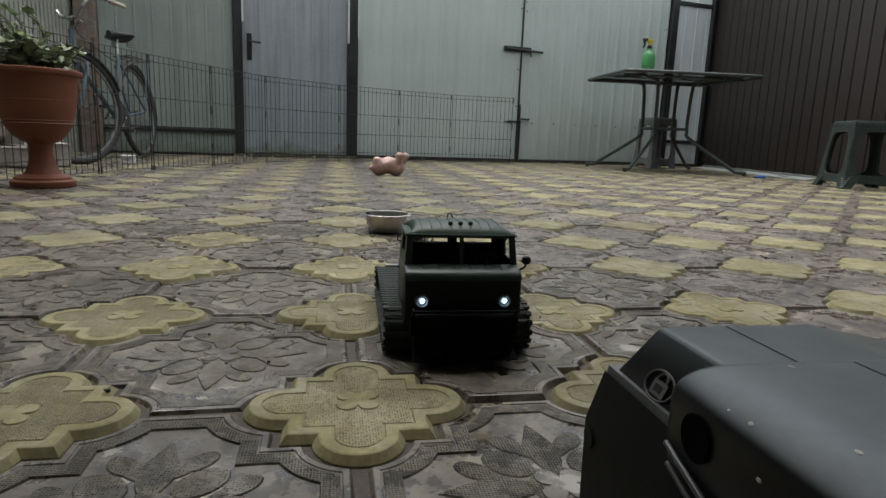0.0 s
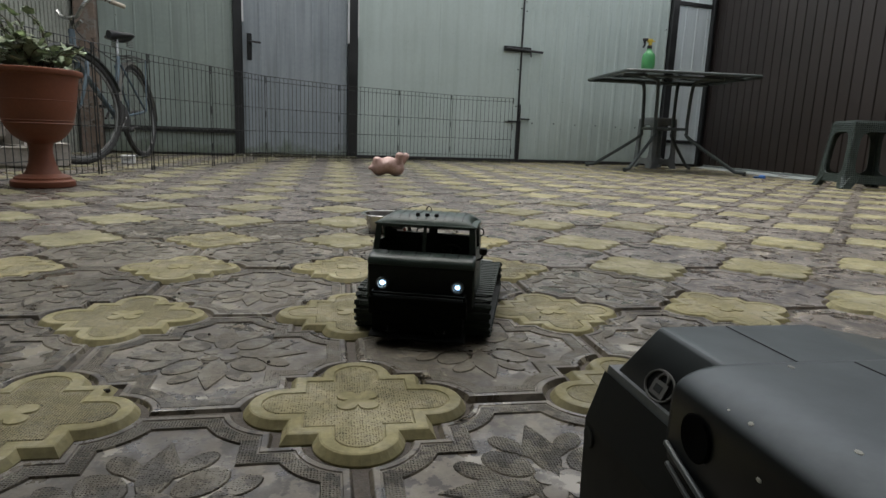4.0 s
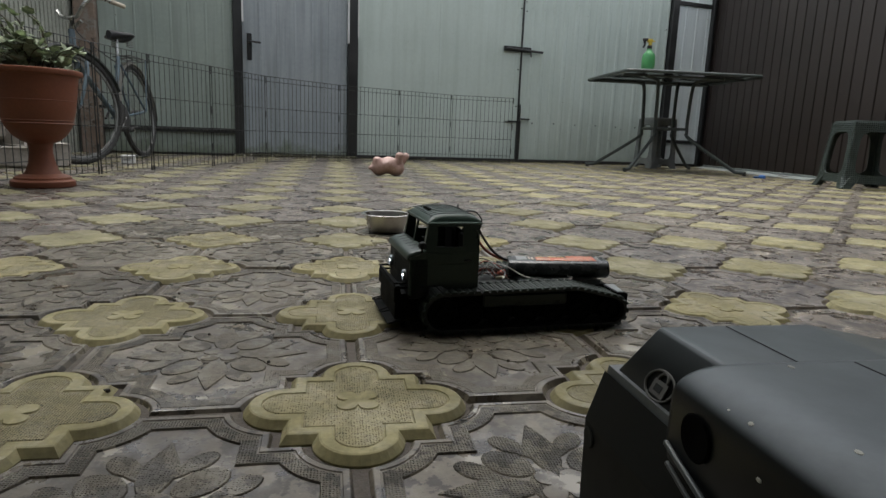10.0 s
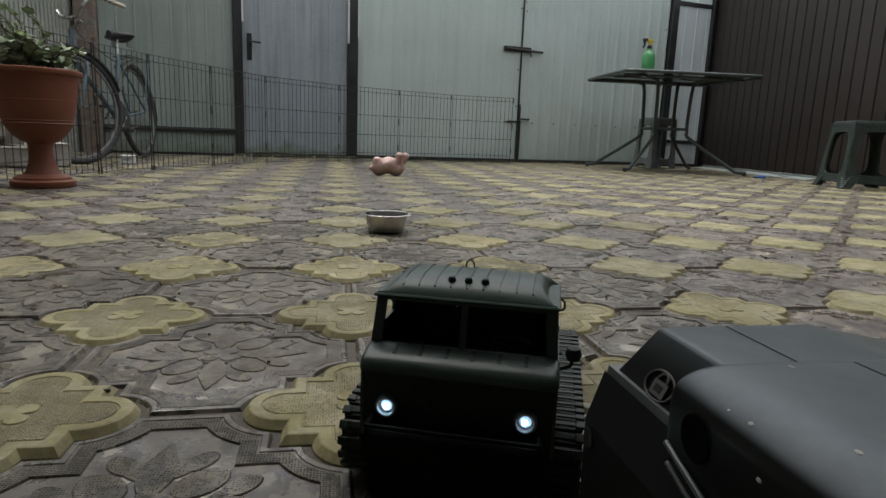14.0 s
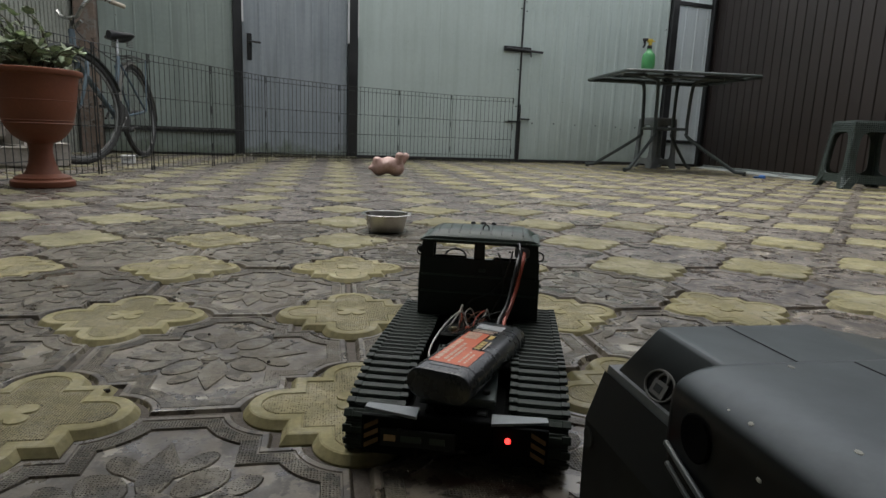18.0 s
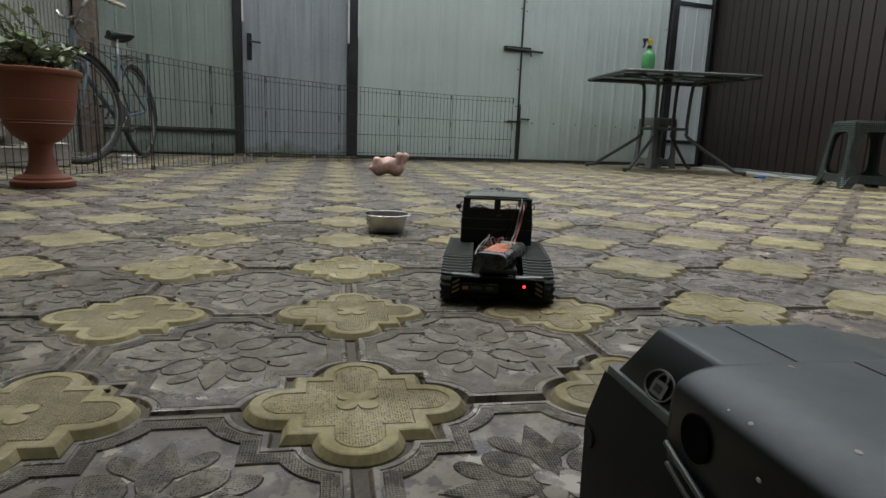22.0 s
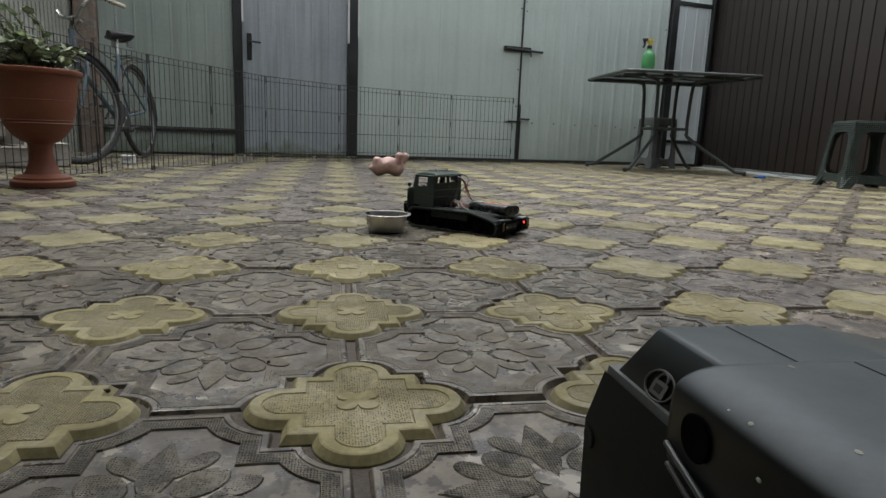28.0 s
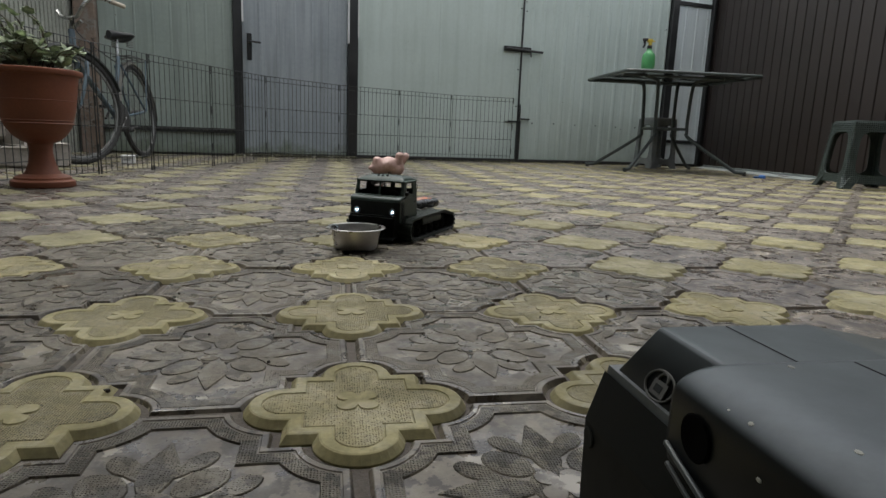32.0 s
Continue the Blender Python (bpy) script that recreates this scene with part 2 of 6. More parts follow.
# ---------- the yard's plan ----------
S = 0.30            # pitch of the paving
GATE = Matrix.Translation((0, 5.44, 0)) @ Matrix.Rotation(math.atan(0.16), 4, "Z")    # local x along the gate, local -y towards the yard
GK = math.hypot(1, 0.16)


def quatrefoil(g=0.0, n=12):
    """Outline of the small yellow stone: a square with four round lobes, grown by g; counter-clockwise."""
    a, r = 0.066 + g, 0.039 + g
    reach = math.acos(g / r) if g > 0 else math.pi / 2
    pts = []
    for k in range(4):
        c, s = (1, 0, -1, 0)[k], (0, 1, 0, -1)[k]
        loc = [(a, -a)] + [(0.066 + r * math.cos(t), r * math.sin(t)) for t in [reach * (2 * i / n - 1) for i in range(n + 1)]]
        loc[1], loc[-1] = (a, loc[1][1]), (a, loc[-1][1])
        pts += [(x * c - y * s, x * s + y * c) for x, y in loc]
    return pts


def cross_tile(d=0.0, n=9):
    """Outline of the large grey stone, drawn in by d: a square whose corners are cut out for the yellow stones; counter-clockwise."""
    g, h = 0.0022 + d, 0.1475 - d
    r = 0.039 + g
    t0, t1 = math.asin((0.15 - h) / r), math.acos(g / r)
    corner = [(-0.084 + r * math.cos(t), -0.15 + r * math.sin(t)) for t in [t0 + (t1 - t0) * i / n for i in range(n + 1)]]
    corner.append((-0.084 + g, -0.084 + g))
    corner += [(y, x) for x, y in corner[-2::-1]]
    corner = corner[::-1]
    pts = []
    for k in range(4):
        c, s = (1, 0, -1, 0)[k], (0, 1, 0, -1)[k]
        pts += [(x * c - y * s, x * s + y * c) for x, y in corner]
    return pts


# ---------- walls round the yard ----------
def ribbed(bm, x0, x1, z0, z1, pitch, rib, depth, y=0.0, thick=0.012):
    """A sheet in the x-z plane that faces -y, with upright ribs."""
    xs, x = [], x0
    while x < x1 - 1e-6:
        e = min(x + pitch, x1)
        w = min(rib, (e - x) * 0.4)
        xs += [(x, 0.0), (max(x, e - w), 0.0), (max(x, e - w * 0.75), depth), (max(x, e - w * 0.25), depth)]
        x = e
    xs.append((x1, 0.0))
    pts = [(a, y - b) for a, b in xs]
    low = [bm.verts.new((a, b, z0)) for a, b in pts]
    high = [bm.verts.new((a, b, z1)) for a, b in pts]
    for i in range(len(pts) - 1):
        if (Vector(pts[i]) - Vector(pts[i + 1])).length > 1e-7:
            bm.faces.new((low[i], low[i + 1], high[i + 1], high[i]))
    back = [bm.verts.new((a, y + thick, z)) for a, z in ((x0, z0), (x1, z0), (x1, z1), (x0, z1))]
    bm.faces.new(back[::-1])


def gx(x):
    """Distance along the gate line for a place whose east coordinate is x."""
    return x * GK


def walls():
    TOP = 2.25
    north = tagged(empty("wall_north", GATE), "pale painted steel gate wall with black frame posts", "gate wall", kind="structure")
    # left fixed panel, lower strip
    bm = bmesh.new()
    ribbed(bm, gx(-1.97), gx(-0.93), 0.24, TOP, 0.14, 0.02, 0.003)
    part("panel", bm, LEFT_SHEET, north)
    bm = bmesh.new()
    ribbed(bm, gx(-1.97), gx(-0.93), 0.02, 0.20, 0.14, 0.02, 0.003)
    part("panel", bm, LEFT_SHEET, north)
    bm = bmesh.new()
    box(bm, gx(-1.97), gx(-0.93), -0.03, 0.02, 0.20, 0.24, 0.002)
    part("rail", bm, BLACK_STEEL, north)
    for x0, x1 in ((-0.93, -0.855), (0.075, 0.165), (3.625, 3.71), (4.172, 4.205)):
        bm = bmesh.new()
        box(bm, gx(x0), gx(x1), -0.05, 0.04, -0.01, TOP + 0.05, 0.004)
        part("post", bm, BLACK_STEEL, north)
    # bottom rails
    for x0, x1, h in ((0.165, 1.845, 0.035), (1.855, 3.62, 0.03), (3.71, 4.172, 0.03)):
        bm = bmesh.new()
        box(bm, gx(x0), gx(x1), -0.02, 0.02, 0.0, h, 0.003)
        part("rail", bm, BLACK_STEEL, north)
    bm = bmesh.new()
    box(bm, gx(-0.94), gx(0.10), -0.10, 0.05, -0.012, 0.014, 0.004)
    part("threshold", bm, plain("pale_scuffed_concrete", (0.42, 0.40, 0.35), 0.8), north)
    bm = bmesh.new()
    box(bm, gx(-2.6), gx(4.5), 0.05, 0.12, -0.05, 2.35)
    tagged(part("backdrop", bm, PLASTER, at=GATE), "plain grey wall behind the gate sheets", "wall", kind="structure")
    # service door
    door = tagged(empty("door_1", GATE), "closed blue-grey steel door with a black lever handle", "door", kind="structure")
    bm = bmesh.new()
    ribbed(bm, gx(-0.852), gx(0.072), 0.03, 2.02, 0.155, 0.02, 0.003, 0.0)
    part("door_leaf", bm, GREY_SHEET, door)
    # edge strips painted white to carry the light on their upper length
    strip = plain("white_strip_as_lit_edge", (0.70, 0.71, 0.70), 0.35)
    for x0, x1, z0 in ((-0.856, -0.842, 1.17), (0.070, 0.082, 1.06), (0.160, 0.170, 1.12)):
        bm = bmesh.new()
        box(bm, gx(x0), gx(x1), -0.058, -0.002, z0, 2.02, 0.002)
        part("edge_strip", bm, strip, door)
    bm = bmesh.new()
    box(bm, gx(-0.815), gx(-0.775), -0.016, -0.003, 0.85, 1.08, 0.004)
    esc = part("handle_plate", bm, BLACK_STEEL, door)
    bm = bmesh.new()
    tube(bm, bend([(gx(-0.795), -0.010, 1.005), (gx(-0.795), -0.055, 1.005), (gx(-0.775), -0.062, 1.005), (gx(-0.70), -0.062, 1.000)], 5), 0.009, 8)
    part("lever", bm, BLACK_STEEL, esc)
    # double gate
    gate = tagged(empty("gate_1", GATE), "closed double gate of pale ribbed steel sheet", "gate", kind="structure")
    for x0, x1 in ((0.165, 1.845), (1.857, 3.62)):
        bm = bmesh.new()
        ribbed(bm, gx(x0), gx(x1), 0.036, TOP, 0.130 if x0 > 1 else 0.83, 0.055 if x0 > 1 else 0.018, 0.007 if x0 > 1 else 0.002)
        leafp = part("gate_leaf", bm, WHITE_SHEET, gate)
        first, count = (0.44, 4) if x0 < 1 else (2.02, 7)
        spots = [(first + k * 0.427 * (1 if x0 < 1 else 0.6), 0.415 + 0.004 * (k % 2)) for k in range(count)]
        spots += [(x1 - 0.02, z) for z in (0.58, 0.95, 1.55)] if x0 < 1 else [(x0 + 0.02, 1.62), (x0 + 0.03, 1.53), (x1 - 0.03, 1.50), (x1 - 0.03, 0.9)]
        for x, z in spots:
            bm = bmesh.new()
            lathe(bm, [(0.008, 0), (0.007, 0.004), (0, 0.006)], 8, pose(gx(x), -0.003, z, 90, 0, 0))
            part("rivet", bm, BLACK_STEEL, leafp)
    bm = bmesh.new()
    box(bm, gx(1.843), gx(1.859), -0.012, 0.0, 0.036, TOP)
    part("seam", bm, BLACK_STEEL, gate)
    bm = bmesh.new()
    box(bm, gx(1.65), gx(1.95), -0.028, -0.005, 1.125, 1.175, 0.003)
    bolt = part("slide_bolt", bm, BLACK_STEEL, gate)
    bm = bmesh.new()
    rod(bm, (gx(1.67), -0.034, 1.15), (gx(2.08), -0.034, 1.135), 0.012)
    rod(bm, (gx(1.94), -0.034, 1.14), (gx(1.94), -0.05, 1.08), 0.008)
    part("bolt_bar", bm, BLACK_STEEL, bolt)
    bm = bmesh.new()
    box(bm, gx(1.835), gx(1.875), -0.035, -0.005, 0.0, 0.43, 0.003)
    box(bm, gx(1.73), gx(1.85), -0.03, -0.012, 0.415, 0.432, 0.002)
    box(bm, gx(1.88), gx(1.98), -0.03, -0.012, 0.445, 0.460, 0.002)
    rod(bm, (gx(1.86), -0.03, 0.43), (gx(1.86), -0.03, 0.60), 0.008)
    part("floor_bolt", bm, BLACK_STEEL, gate)
    bm = bmesh.new()
    ribbed(bm, gx(3.71), gx(4.172), 0.30, 1.78, 0.15, 0.03, 0.006)
    part("panel", bm, BRIGHT_SHEET, north)
    bm = bmesh.new()
    ribbed(bm, gx(3.71), gx(4.172), 0.03, 0.265, 0.15, 0.03, 0.006)
    part("panel", bm, BRIGHT_SHEET, north)
    bm = bmesh.new()
    box(bm, gx(3.71), gx(4.172), -0.02, 0.02, 0.265, 0.30, 0.002)
    box(bm, gx(3.71), gx(4.172), -0.02, 0.02, 1.78, 1.82, 0.002)
    part("rail", bm, BLACK_STEEL, north)
    bm = bmesh.new()
    ribbed(bm, gx(3.71), gx(4.172), 1.82, TOP, 0.15, 0.03, 0.006)
    part("panel", bm, BRIGHT_SHEET, north)
    # brown wall to the east
    bm = bmesh.new()
    ribbed(bm, -6.1, 3.2, -0.03, 1.95, 0.136, 0.016, -0.014, thick=0.03)
    tagged(part("wall_east", bm, BROWN_SHEET, at=Matrix.Translation((4.245, 6.15, 0)) @ pose(0, 0, 0, 0, 0, -94.8) @ Matrix.Translation((6.1, 0, 0))), "dark brown ribbed steel fence wall", "wall", kind="structure")
    # west wall; unseen house wall behind the camera, roof added for its shade
    bm = bmesh.new()
    ribbed(bm, -3.4, 5.6, -0.03, 2.7, 0.062, 0.022, -0.02, thick=0.03)
    tagged(part("wall_west", bm, worn("weathered_grey_green_boards", (0.20, 0.21, 0.18), (0.38, 0.39, 0.34), (0.6, 0.85), 3, 60, 0.3, 0.001), at=Matrix.Translation((-2.15, 0, 0)) @ pose(0, 0, 0, 0, 0, 90)), "weathered grey-green ribbed fence wall", "wall", kind="structure")
    crust = Nodes("flaking_pink_brown_plaster")
    coat = crust.ramp(crust.noise(6, 6, 0.7), [(0.35, (0.155, 0.115, 0.088)), (0.65, (0.270, 0.210, 0.168))])
    coat = crust.mix(crust.ramp(crust.noise(11, 6, 0.68), [(0.52, 0.0), (0.57, 0.85)]), coat, (0.235, 0.220, 0.190))
    coat = crust.mix(crust.ramp(crust.noise(19, 6, 0.7), [(0.58, 0.0), (0.63, 0.8)]), coat, (0.060, 0.045, 0.035))
    crust.link(coat, crust.p.inputs["Base Color"])
    crust.p.inputs["Roughness"].default_value = 0.9
    crust.bump(crust.noise(30, 6, 0.7), 0.7, 0.006)
    pil = crust.mat
    bm = bmesh.new()
    box(bm, gx(-2.13), gx(-1.975), -0.09, 0.045, -0.02, 2.3, 0.008)
    tagged(part("pillar", bm, pil, at=GATE), "weathered pink-brown plastered pillar", "pillar", kind="structure")
    bm = bmesh.new()
    box(bm, -2.6, 4.4, -1.9, -1.7, -0.01, 3.2)
    tagged(part("wall_south", bm, PLASTER), "plain grey house wall", "wall", kind="structure")
    # unseen roof added to shade the ground near the camera
    bm = bmesh.new()
    box(bm, -2.6, 4.4, -1.9, 0.50, 2.60, 2.68)
    tagged(part("ceiling", bm, PLASTER), "plain grey unseen roof added to shade the near yard", "roof", kind="structure")


def moss():
    """Moss and leaf litter gathered along the foot of the door and the gate."""
    rng = random.Random(17)
    bm = bmesh.new()
    for k in range(420):
        x = rng.uniform(-0.93, 0.16) if k < 260 else rng.uniform(0.17, 3.6)
        r = rng.uniform(0.006, 0.022)
        y = -0.062 - rng.uniform(0, 0.05) if k < 260 else -0.024 - rng.uniform(0, 0.02)
        lathe(bm, [(0, -0.004), (r, -0.004), (r * 0.8, r * 0.5), (0, r * rng.uniform(0.6, 1.3))], 6, GATE @ pose(gx(x), y, 0.006 if k < 260 else 0.0, 0, 0, rng.uniform(0, 60)))
    ob = part("moss", bm, worn("damp_moss_and_litter", (0.020, 0.022, 0.012), (0.075, 0.068, 0.038), (0.8, 0.95), 30, 200, 0.5, 0.002))
    tagged(ob, "dark green moss and leaf litter along the gate foot", "moss", kind="stuff")


walls()
moss()


# ---------- the radio-controlled tracked truck ----------
HEADLAMP = glow("white_led", (0.80, 0.92, 1.0), 14.0)
HEADLAMP_DIM = glow("white_led_lens", (0.45, 0.72, 1.0), 0.13)
TAILLAMP = glow("red_led", (1.0, 0.035, 0.03), 2.0)
ORANGE_PRINT = worn("orange_red_label_film", (0.48, 0.10, 0.045), (0.62, 0.17, 0.08), (0.25, 0.4), 60, 300, 0.05, 0.0002)
PALE_PRINT = plain("cream_print", (0.62, 0.52, 0.42), 0.35)
SHRINK = worn("black_shrink_wrap", (0.014, 0.017, 0.018), (0.030, 0.034, 0.035), (0.18, 0.35), 50, 300, 0.15, 0.0004)
WIRE_RED, WIRE_BLACK, WIRE_WHITE = plain("red_wire", (0.32, 0.060, 0.032), 0.4), plain("black_wire", (0.012, 0.012, 0.013), 0.4), plain("grey_white_wire", (0.42, 0.41, 0.38), 0.45)
HAZARD = plain("ochre_print", (0.36, 0.235, 0.11), 0.5)
STEEL_GREY = plain("satin_grey_plastic", (0.17, 0.19, 0.195), 0.35)
SILVER = plain("silver_reflector", (0.16, 0.18, 0.19), 0.35, 0.6)


def side_panel(bm, pts, y0, y1):
    """An outline in the x-z plane with thickness from y0 to y1."""
    m = Matrix(((1, 0, 0, 0), (0, 0, -1, 0), (0, 1, 0, 0), (0, 0, 0, 1)))
    prism(bm, pts, -y1, -y0, m=m)


def make_truck():
    truck = empty("tracked_truck")
    tagged(truck, "dark green and black radio-controlled tracked truck model on the paving", "toy truck")
    G, B = TRUCK_GREEN, TRUCK_BLACK
    # cab shell: lower doors, pillars, back wall with two window openings
    for s in (1, -1):
        bm = bmesh.new()
        side_panel(bm, [(0.0, 0.058), (0.030, 0.050), (0.052, 0.062), (0.078, 0.062), (0.088, 0.048), (0.094, 0.050), (0.0925, 0.098), (0.082, 0.1045), (0.0, 0.1045)], *sorted((s * 0.0665, s * 0.0645)))
        box(bm, 0.002, 0.060, *sorted((s * 0.0670, s * 0.0676)), 0.0885, 0.0900)
        door = part("door", bm, G, truck)
        bm = bmesh.new()
        box(bm, 0.010, 0.020, *sorted((s * 0.0667, s * 0.0692)), 0.0935, 0.0955, 0.0006)
        part("door_handle", bm, B, door)
        bm = bmesh.new()
        y0, y1 = sorted((s * 0.0658, s * 0.0636))
        sill = 0.1125 if s > 0 else 0.1180
        side_panel(bm, [(0.0, 0.1045), (0.0215, 0.1045), (0.0215, 0.144), (0.0, 0.144)], y0, y1)
        side_panel(bm, [(0.0575, 0.1045), (0.0735, 0.1045), (0.0665, 0.144), (0.0555, 0.144)], y0, y1)
        side_panel(bm, [(0.0215, 0.1385), (0.0560, 0.1385), (0.0555, 0.144), (0.0215, 0.144)], y0, y1)
        side_panel(bm, [(0.0215, 0.1045), (0.0575, 0.1045), (0.0571, sill), (0.0215, sill)], y0, y1)
        box(bm, 0.0180, 0.0192, *sorted((s * 0.0657, s * 0.0661)), 0.106, 0.142)
        part("window_frame", bm, G, truck)
    bm = bmesh.new()
    box(bm, -0.001, 0.0015, -0.0665, 0.0665, 0.058, 0.1235, 0.0005)
    for y0, y1 in ((-0.0655, -0.052), (-0.006, 0.006), (0.052, 0.0655)):
        box(bm, -0.001, 0.0015, y0, y1, 0.1235, 0.1395)
    box(bm, -0.001, 0.0015, -0.0655, 0.0655, 0.1395, 0.145)
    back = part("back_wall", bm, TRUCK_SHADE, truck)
    # ridges keep the lighter green; their lit look is put into the colour
    for z in (0.084, 0.103):
        bm = bmesh.new()
        box(bm, -0.0026, -0.0009, -0.064, 0.064, z, z + 0.0022, 0.0006)
        part("ridge", bm, G, back)
    bm = bmesh.new()
    box(bm, -0.0040, -0.0009, -0.0075, 0.0, 0.1095, 0.1130, 0.0008)
    part("latch", bm, G, back)
    # windscreen frame
    bm = bmesh.new()
    tilt = pose(0.0735, 0, 0.107, 0, -9.5, 0)
    for y0, y1 in ((-0.0655, -0.058), (-0.0022, 0.0022), (0.058, 0.0655)):
        box(bm, -0.002, 0.0008, y0, y1, 0, 0.0365, m=tilt)
    box(bm, -0.002, 0.0008, -0.0655, 0.0655, 0.033, 0.0385, m=tilt)
    box(bm, -0.002, 0.0008, -0.0655, 0.0655, -0.003, 0.003, m=tilt)
    part("windscreen_frame", bm, G, truck)
    # hood ledge and nose
    bm = bmesh.new()
    prof = [(0.070, 0.0955), (0.0950, 0.0950), (0.0965, 0.0962), (0.0962, 0.1000), (0.0945, 0.1032), (0.0915, 0.1055), (0.0860, 0.1075), (0.0735, 0.1100), (0.070, 0.1095)]
    side_panel(bm, prof, -0.0672, 0.0672)
    bmesh.ops.bevel(bm, geom=[e for e in bm.edges if abs(e.verts[0].co.y - e.verts[1].co.y) < 1e-5 and abs(abs(e.verts[0].co.y) - 0.0672) < 1e-4], offset=0.0042, segments=4, affect="EDGES", profile=0.5)
    hood = part("hood", bm, TRUCK_GREEN, truck, smooth=True)
    # six dark strips stand in for the shade beside the hood's pressed ribs
    for i in range(6):
        bm = bmesh.new()
        box(bm, -0.0066, 0.0060, -0.0014, 0.0014, -0.001, 0.0004, 0.0003, pose(0.0812, -0.045 + i * 0.018, 0.1084, 0, 12.0, 0))
        part("vent_slot", bm, TRUCK_SHADE, hood, "dark strip for the shaded side of a hood rib")
    # green nose in black: the shade below the hood lip, painted on
    bm = bmesh.new()
    box(bm, 0.066, 0.0935, -0.0665, 0.0665, 0.044, 0.0995, 0.003, seg=2)
    part("nose", bm, TRUCK_BLACK, truck, smooth=True)
    bm = bmesh.new()
    for i in range(12):
        y = -0.030 + i * 0.0055
        box(bm, 0.0925, 0.0939, y - 0.0016, y + 0.0016, 0.066, 0.090, 0.0004)
    part("grille", bm, TRUCK_BLACK, truck)
    for s in (1, -1):
        bm = bmesh.new()
        m = pose(0.0925, s * 0.047, 0.0726, 0, 90, 0)
        lathe(bm, [(0.0, 0.0), (0.0080, 0.0), (0.0080, 0.0042), (0.0068, 0.0058), (0.0060, 0.0056), (0.0054, 0.0028), (0.0, 0.0020)], 28, m)
        lamp = part("headlight", bm, SILVER, truck, "lit white headlight", smooth=True)
        bm = bmesh.new()
        lathe(bm, [(0.0, 0.0022), (0.0042, 0.0024), (0.0039, 0.0030), (0.0028, 0.0033), (0.0, 0.0034)], 20, m)
        lens = part("lens", bm, HEADLAMP_DIM, lamp, smooth=True)
        bm = bmesh.new()
        core = 0.0019 if s < 0 else 0.0016
        lathe(bm, [(0.0, 0.0034), (core, 0.0036), (core, 0.0043), (core * 0.7, 0.0050), (0.0, 0.0052)], 16, m)
        part("led", bm, HEADLAMP, lens, smooth=True)
    # bumper, tow bar, winch cage
    bm = bmesh.new()
    side_panel(bm, [(0.094, 0.036), (0.107, 0.036), (0.111, 0.040), (0.111, 0.058), (0.108, 0.0605), (0.104, 0.0605), (0.102, 0.050), (0.094, 0.050)], -0.060, 0.060)
    part("bumper", bm, SHADED_BLACK, truck)
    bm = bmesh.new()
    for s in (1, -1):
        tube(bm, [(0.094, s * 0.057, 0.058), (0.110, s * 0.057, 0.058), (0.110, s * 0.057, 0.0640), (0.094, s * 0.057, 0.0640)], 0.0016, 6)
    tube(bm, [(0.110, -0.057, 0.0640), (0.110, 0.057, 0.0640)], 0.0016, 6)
    part("bull_bar", bm, SHADED_BLACK, truck)
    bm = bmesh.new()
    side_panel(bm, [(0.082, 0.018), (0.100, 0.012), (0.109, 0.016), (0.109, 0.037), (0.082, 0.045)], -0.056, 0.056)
    part("skid_plate", bm, SHADED_BLACK, truck)
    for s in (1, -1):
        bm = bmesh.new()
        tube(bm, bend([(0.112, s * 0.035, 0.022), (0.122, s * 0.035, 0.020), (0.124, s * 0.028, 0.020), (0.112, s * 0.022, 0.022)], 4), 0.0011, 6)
        part("tow_hook", bm, SHADED_BLACK, truck)
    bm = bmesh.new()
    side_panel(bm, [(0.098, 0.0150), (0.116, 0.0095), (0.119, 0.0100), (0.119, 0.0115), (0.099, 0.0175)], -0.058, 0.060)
    part("front_plate", bm, SHADED_BLACK, truck, "glossy black front plate near the ground")
    # roof with lengthwise ribs, clearance lamps
    bm = bmesh.new()
    rows = []
    for x, dz, w in ((-0.0035, 0.0, 0.0660), (-0.0030, 0.0035, 0.0655), (0.004, 0.0085, 0.0610), (0.014, 0.0105, 0.0590), (0.046, 0.0105, 0.0590), (0.058, 0.0085, 0.0605), (0.0665, 0.0035, 0.0650), (0.0690, 0.0, 0.0668)):
        ring = [(-1.0, 0.0), (-0.985, 0.35), (-0.95, 0.72), (-0.88, 0.94)]
        ring += [(-0.80 + 1.60 * i / 10, 1.0) for i in range(11)]
        ring += [(-a, b) for a, b in ring[3::-1]]
        rows.append([bm.verts.new((x, w * a, 0.1435 + dz * b + (0.0012 * (1 - (a / 0.95) ** 2) if dz > 0.005 and abs(a) < 0.9 else 0))) for a, b in ring])
    for a, b in zip(rows, rows[1:]):
        for i in range(len(a) - 1):
            bm.faces.new((a[i], a[i + 1], b[i + 1], b[i]))
    bm.faces.new([r[0] for r in rows] + [r[-1] for r in rows[::-1]])
    roof = part("roof", bm, TRUCK_SKYLIT, truck, "green roof", smooth=True)
    # shading lines of the roof ribs, put in with the darker green
    for i in range(9):
        y = -0.048 + 0.012 * i
        top = 0.0012 * (1 - (y / 0.057) ** 2)
        bm = bmesh.new()
        tube(bm, [(0.0015, y, 0.1508 + top * 0.8), (0.006, y, 0.1529 + top), (0.014, y, 0.1541 + top), (0.046, y, 0.1541 + top), (0.056, y, 0.1526 + top), (0.0625, y, 0.1500 + top * 0.6)], 0.0006, 5)
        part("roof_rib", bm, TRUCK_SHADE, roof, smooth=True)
    bm = bmesh.new()
    box(bm, -0.0045, 0.0705, -0.0680, 0.0680, 0.1418, 0.1442, 0.0009)
    part("roof_rim", bm, TRUCK_SKYLIT, truck)
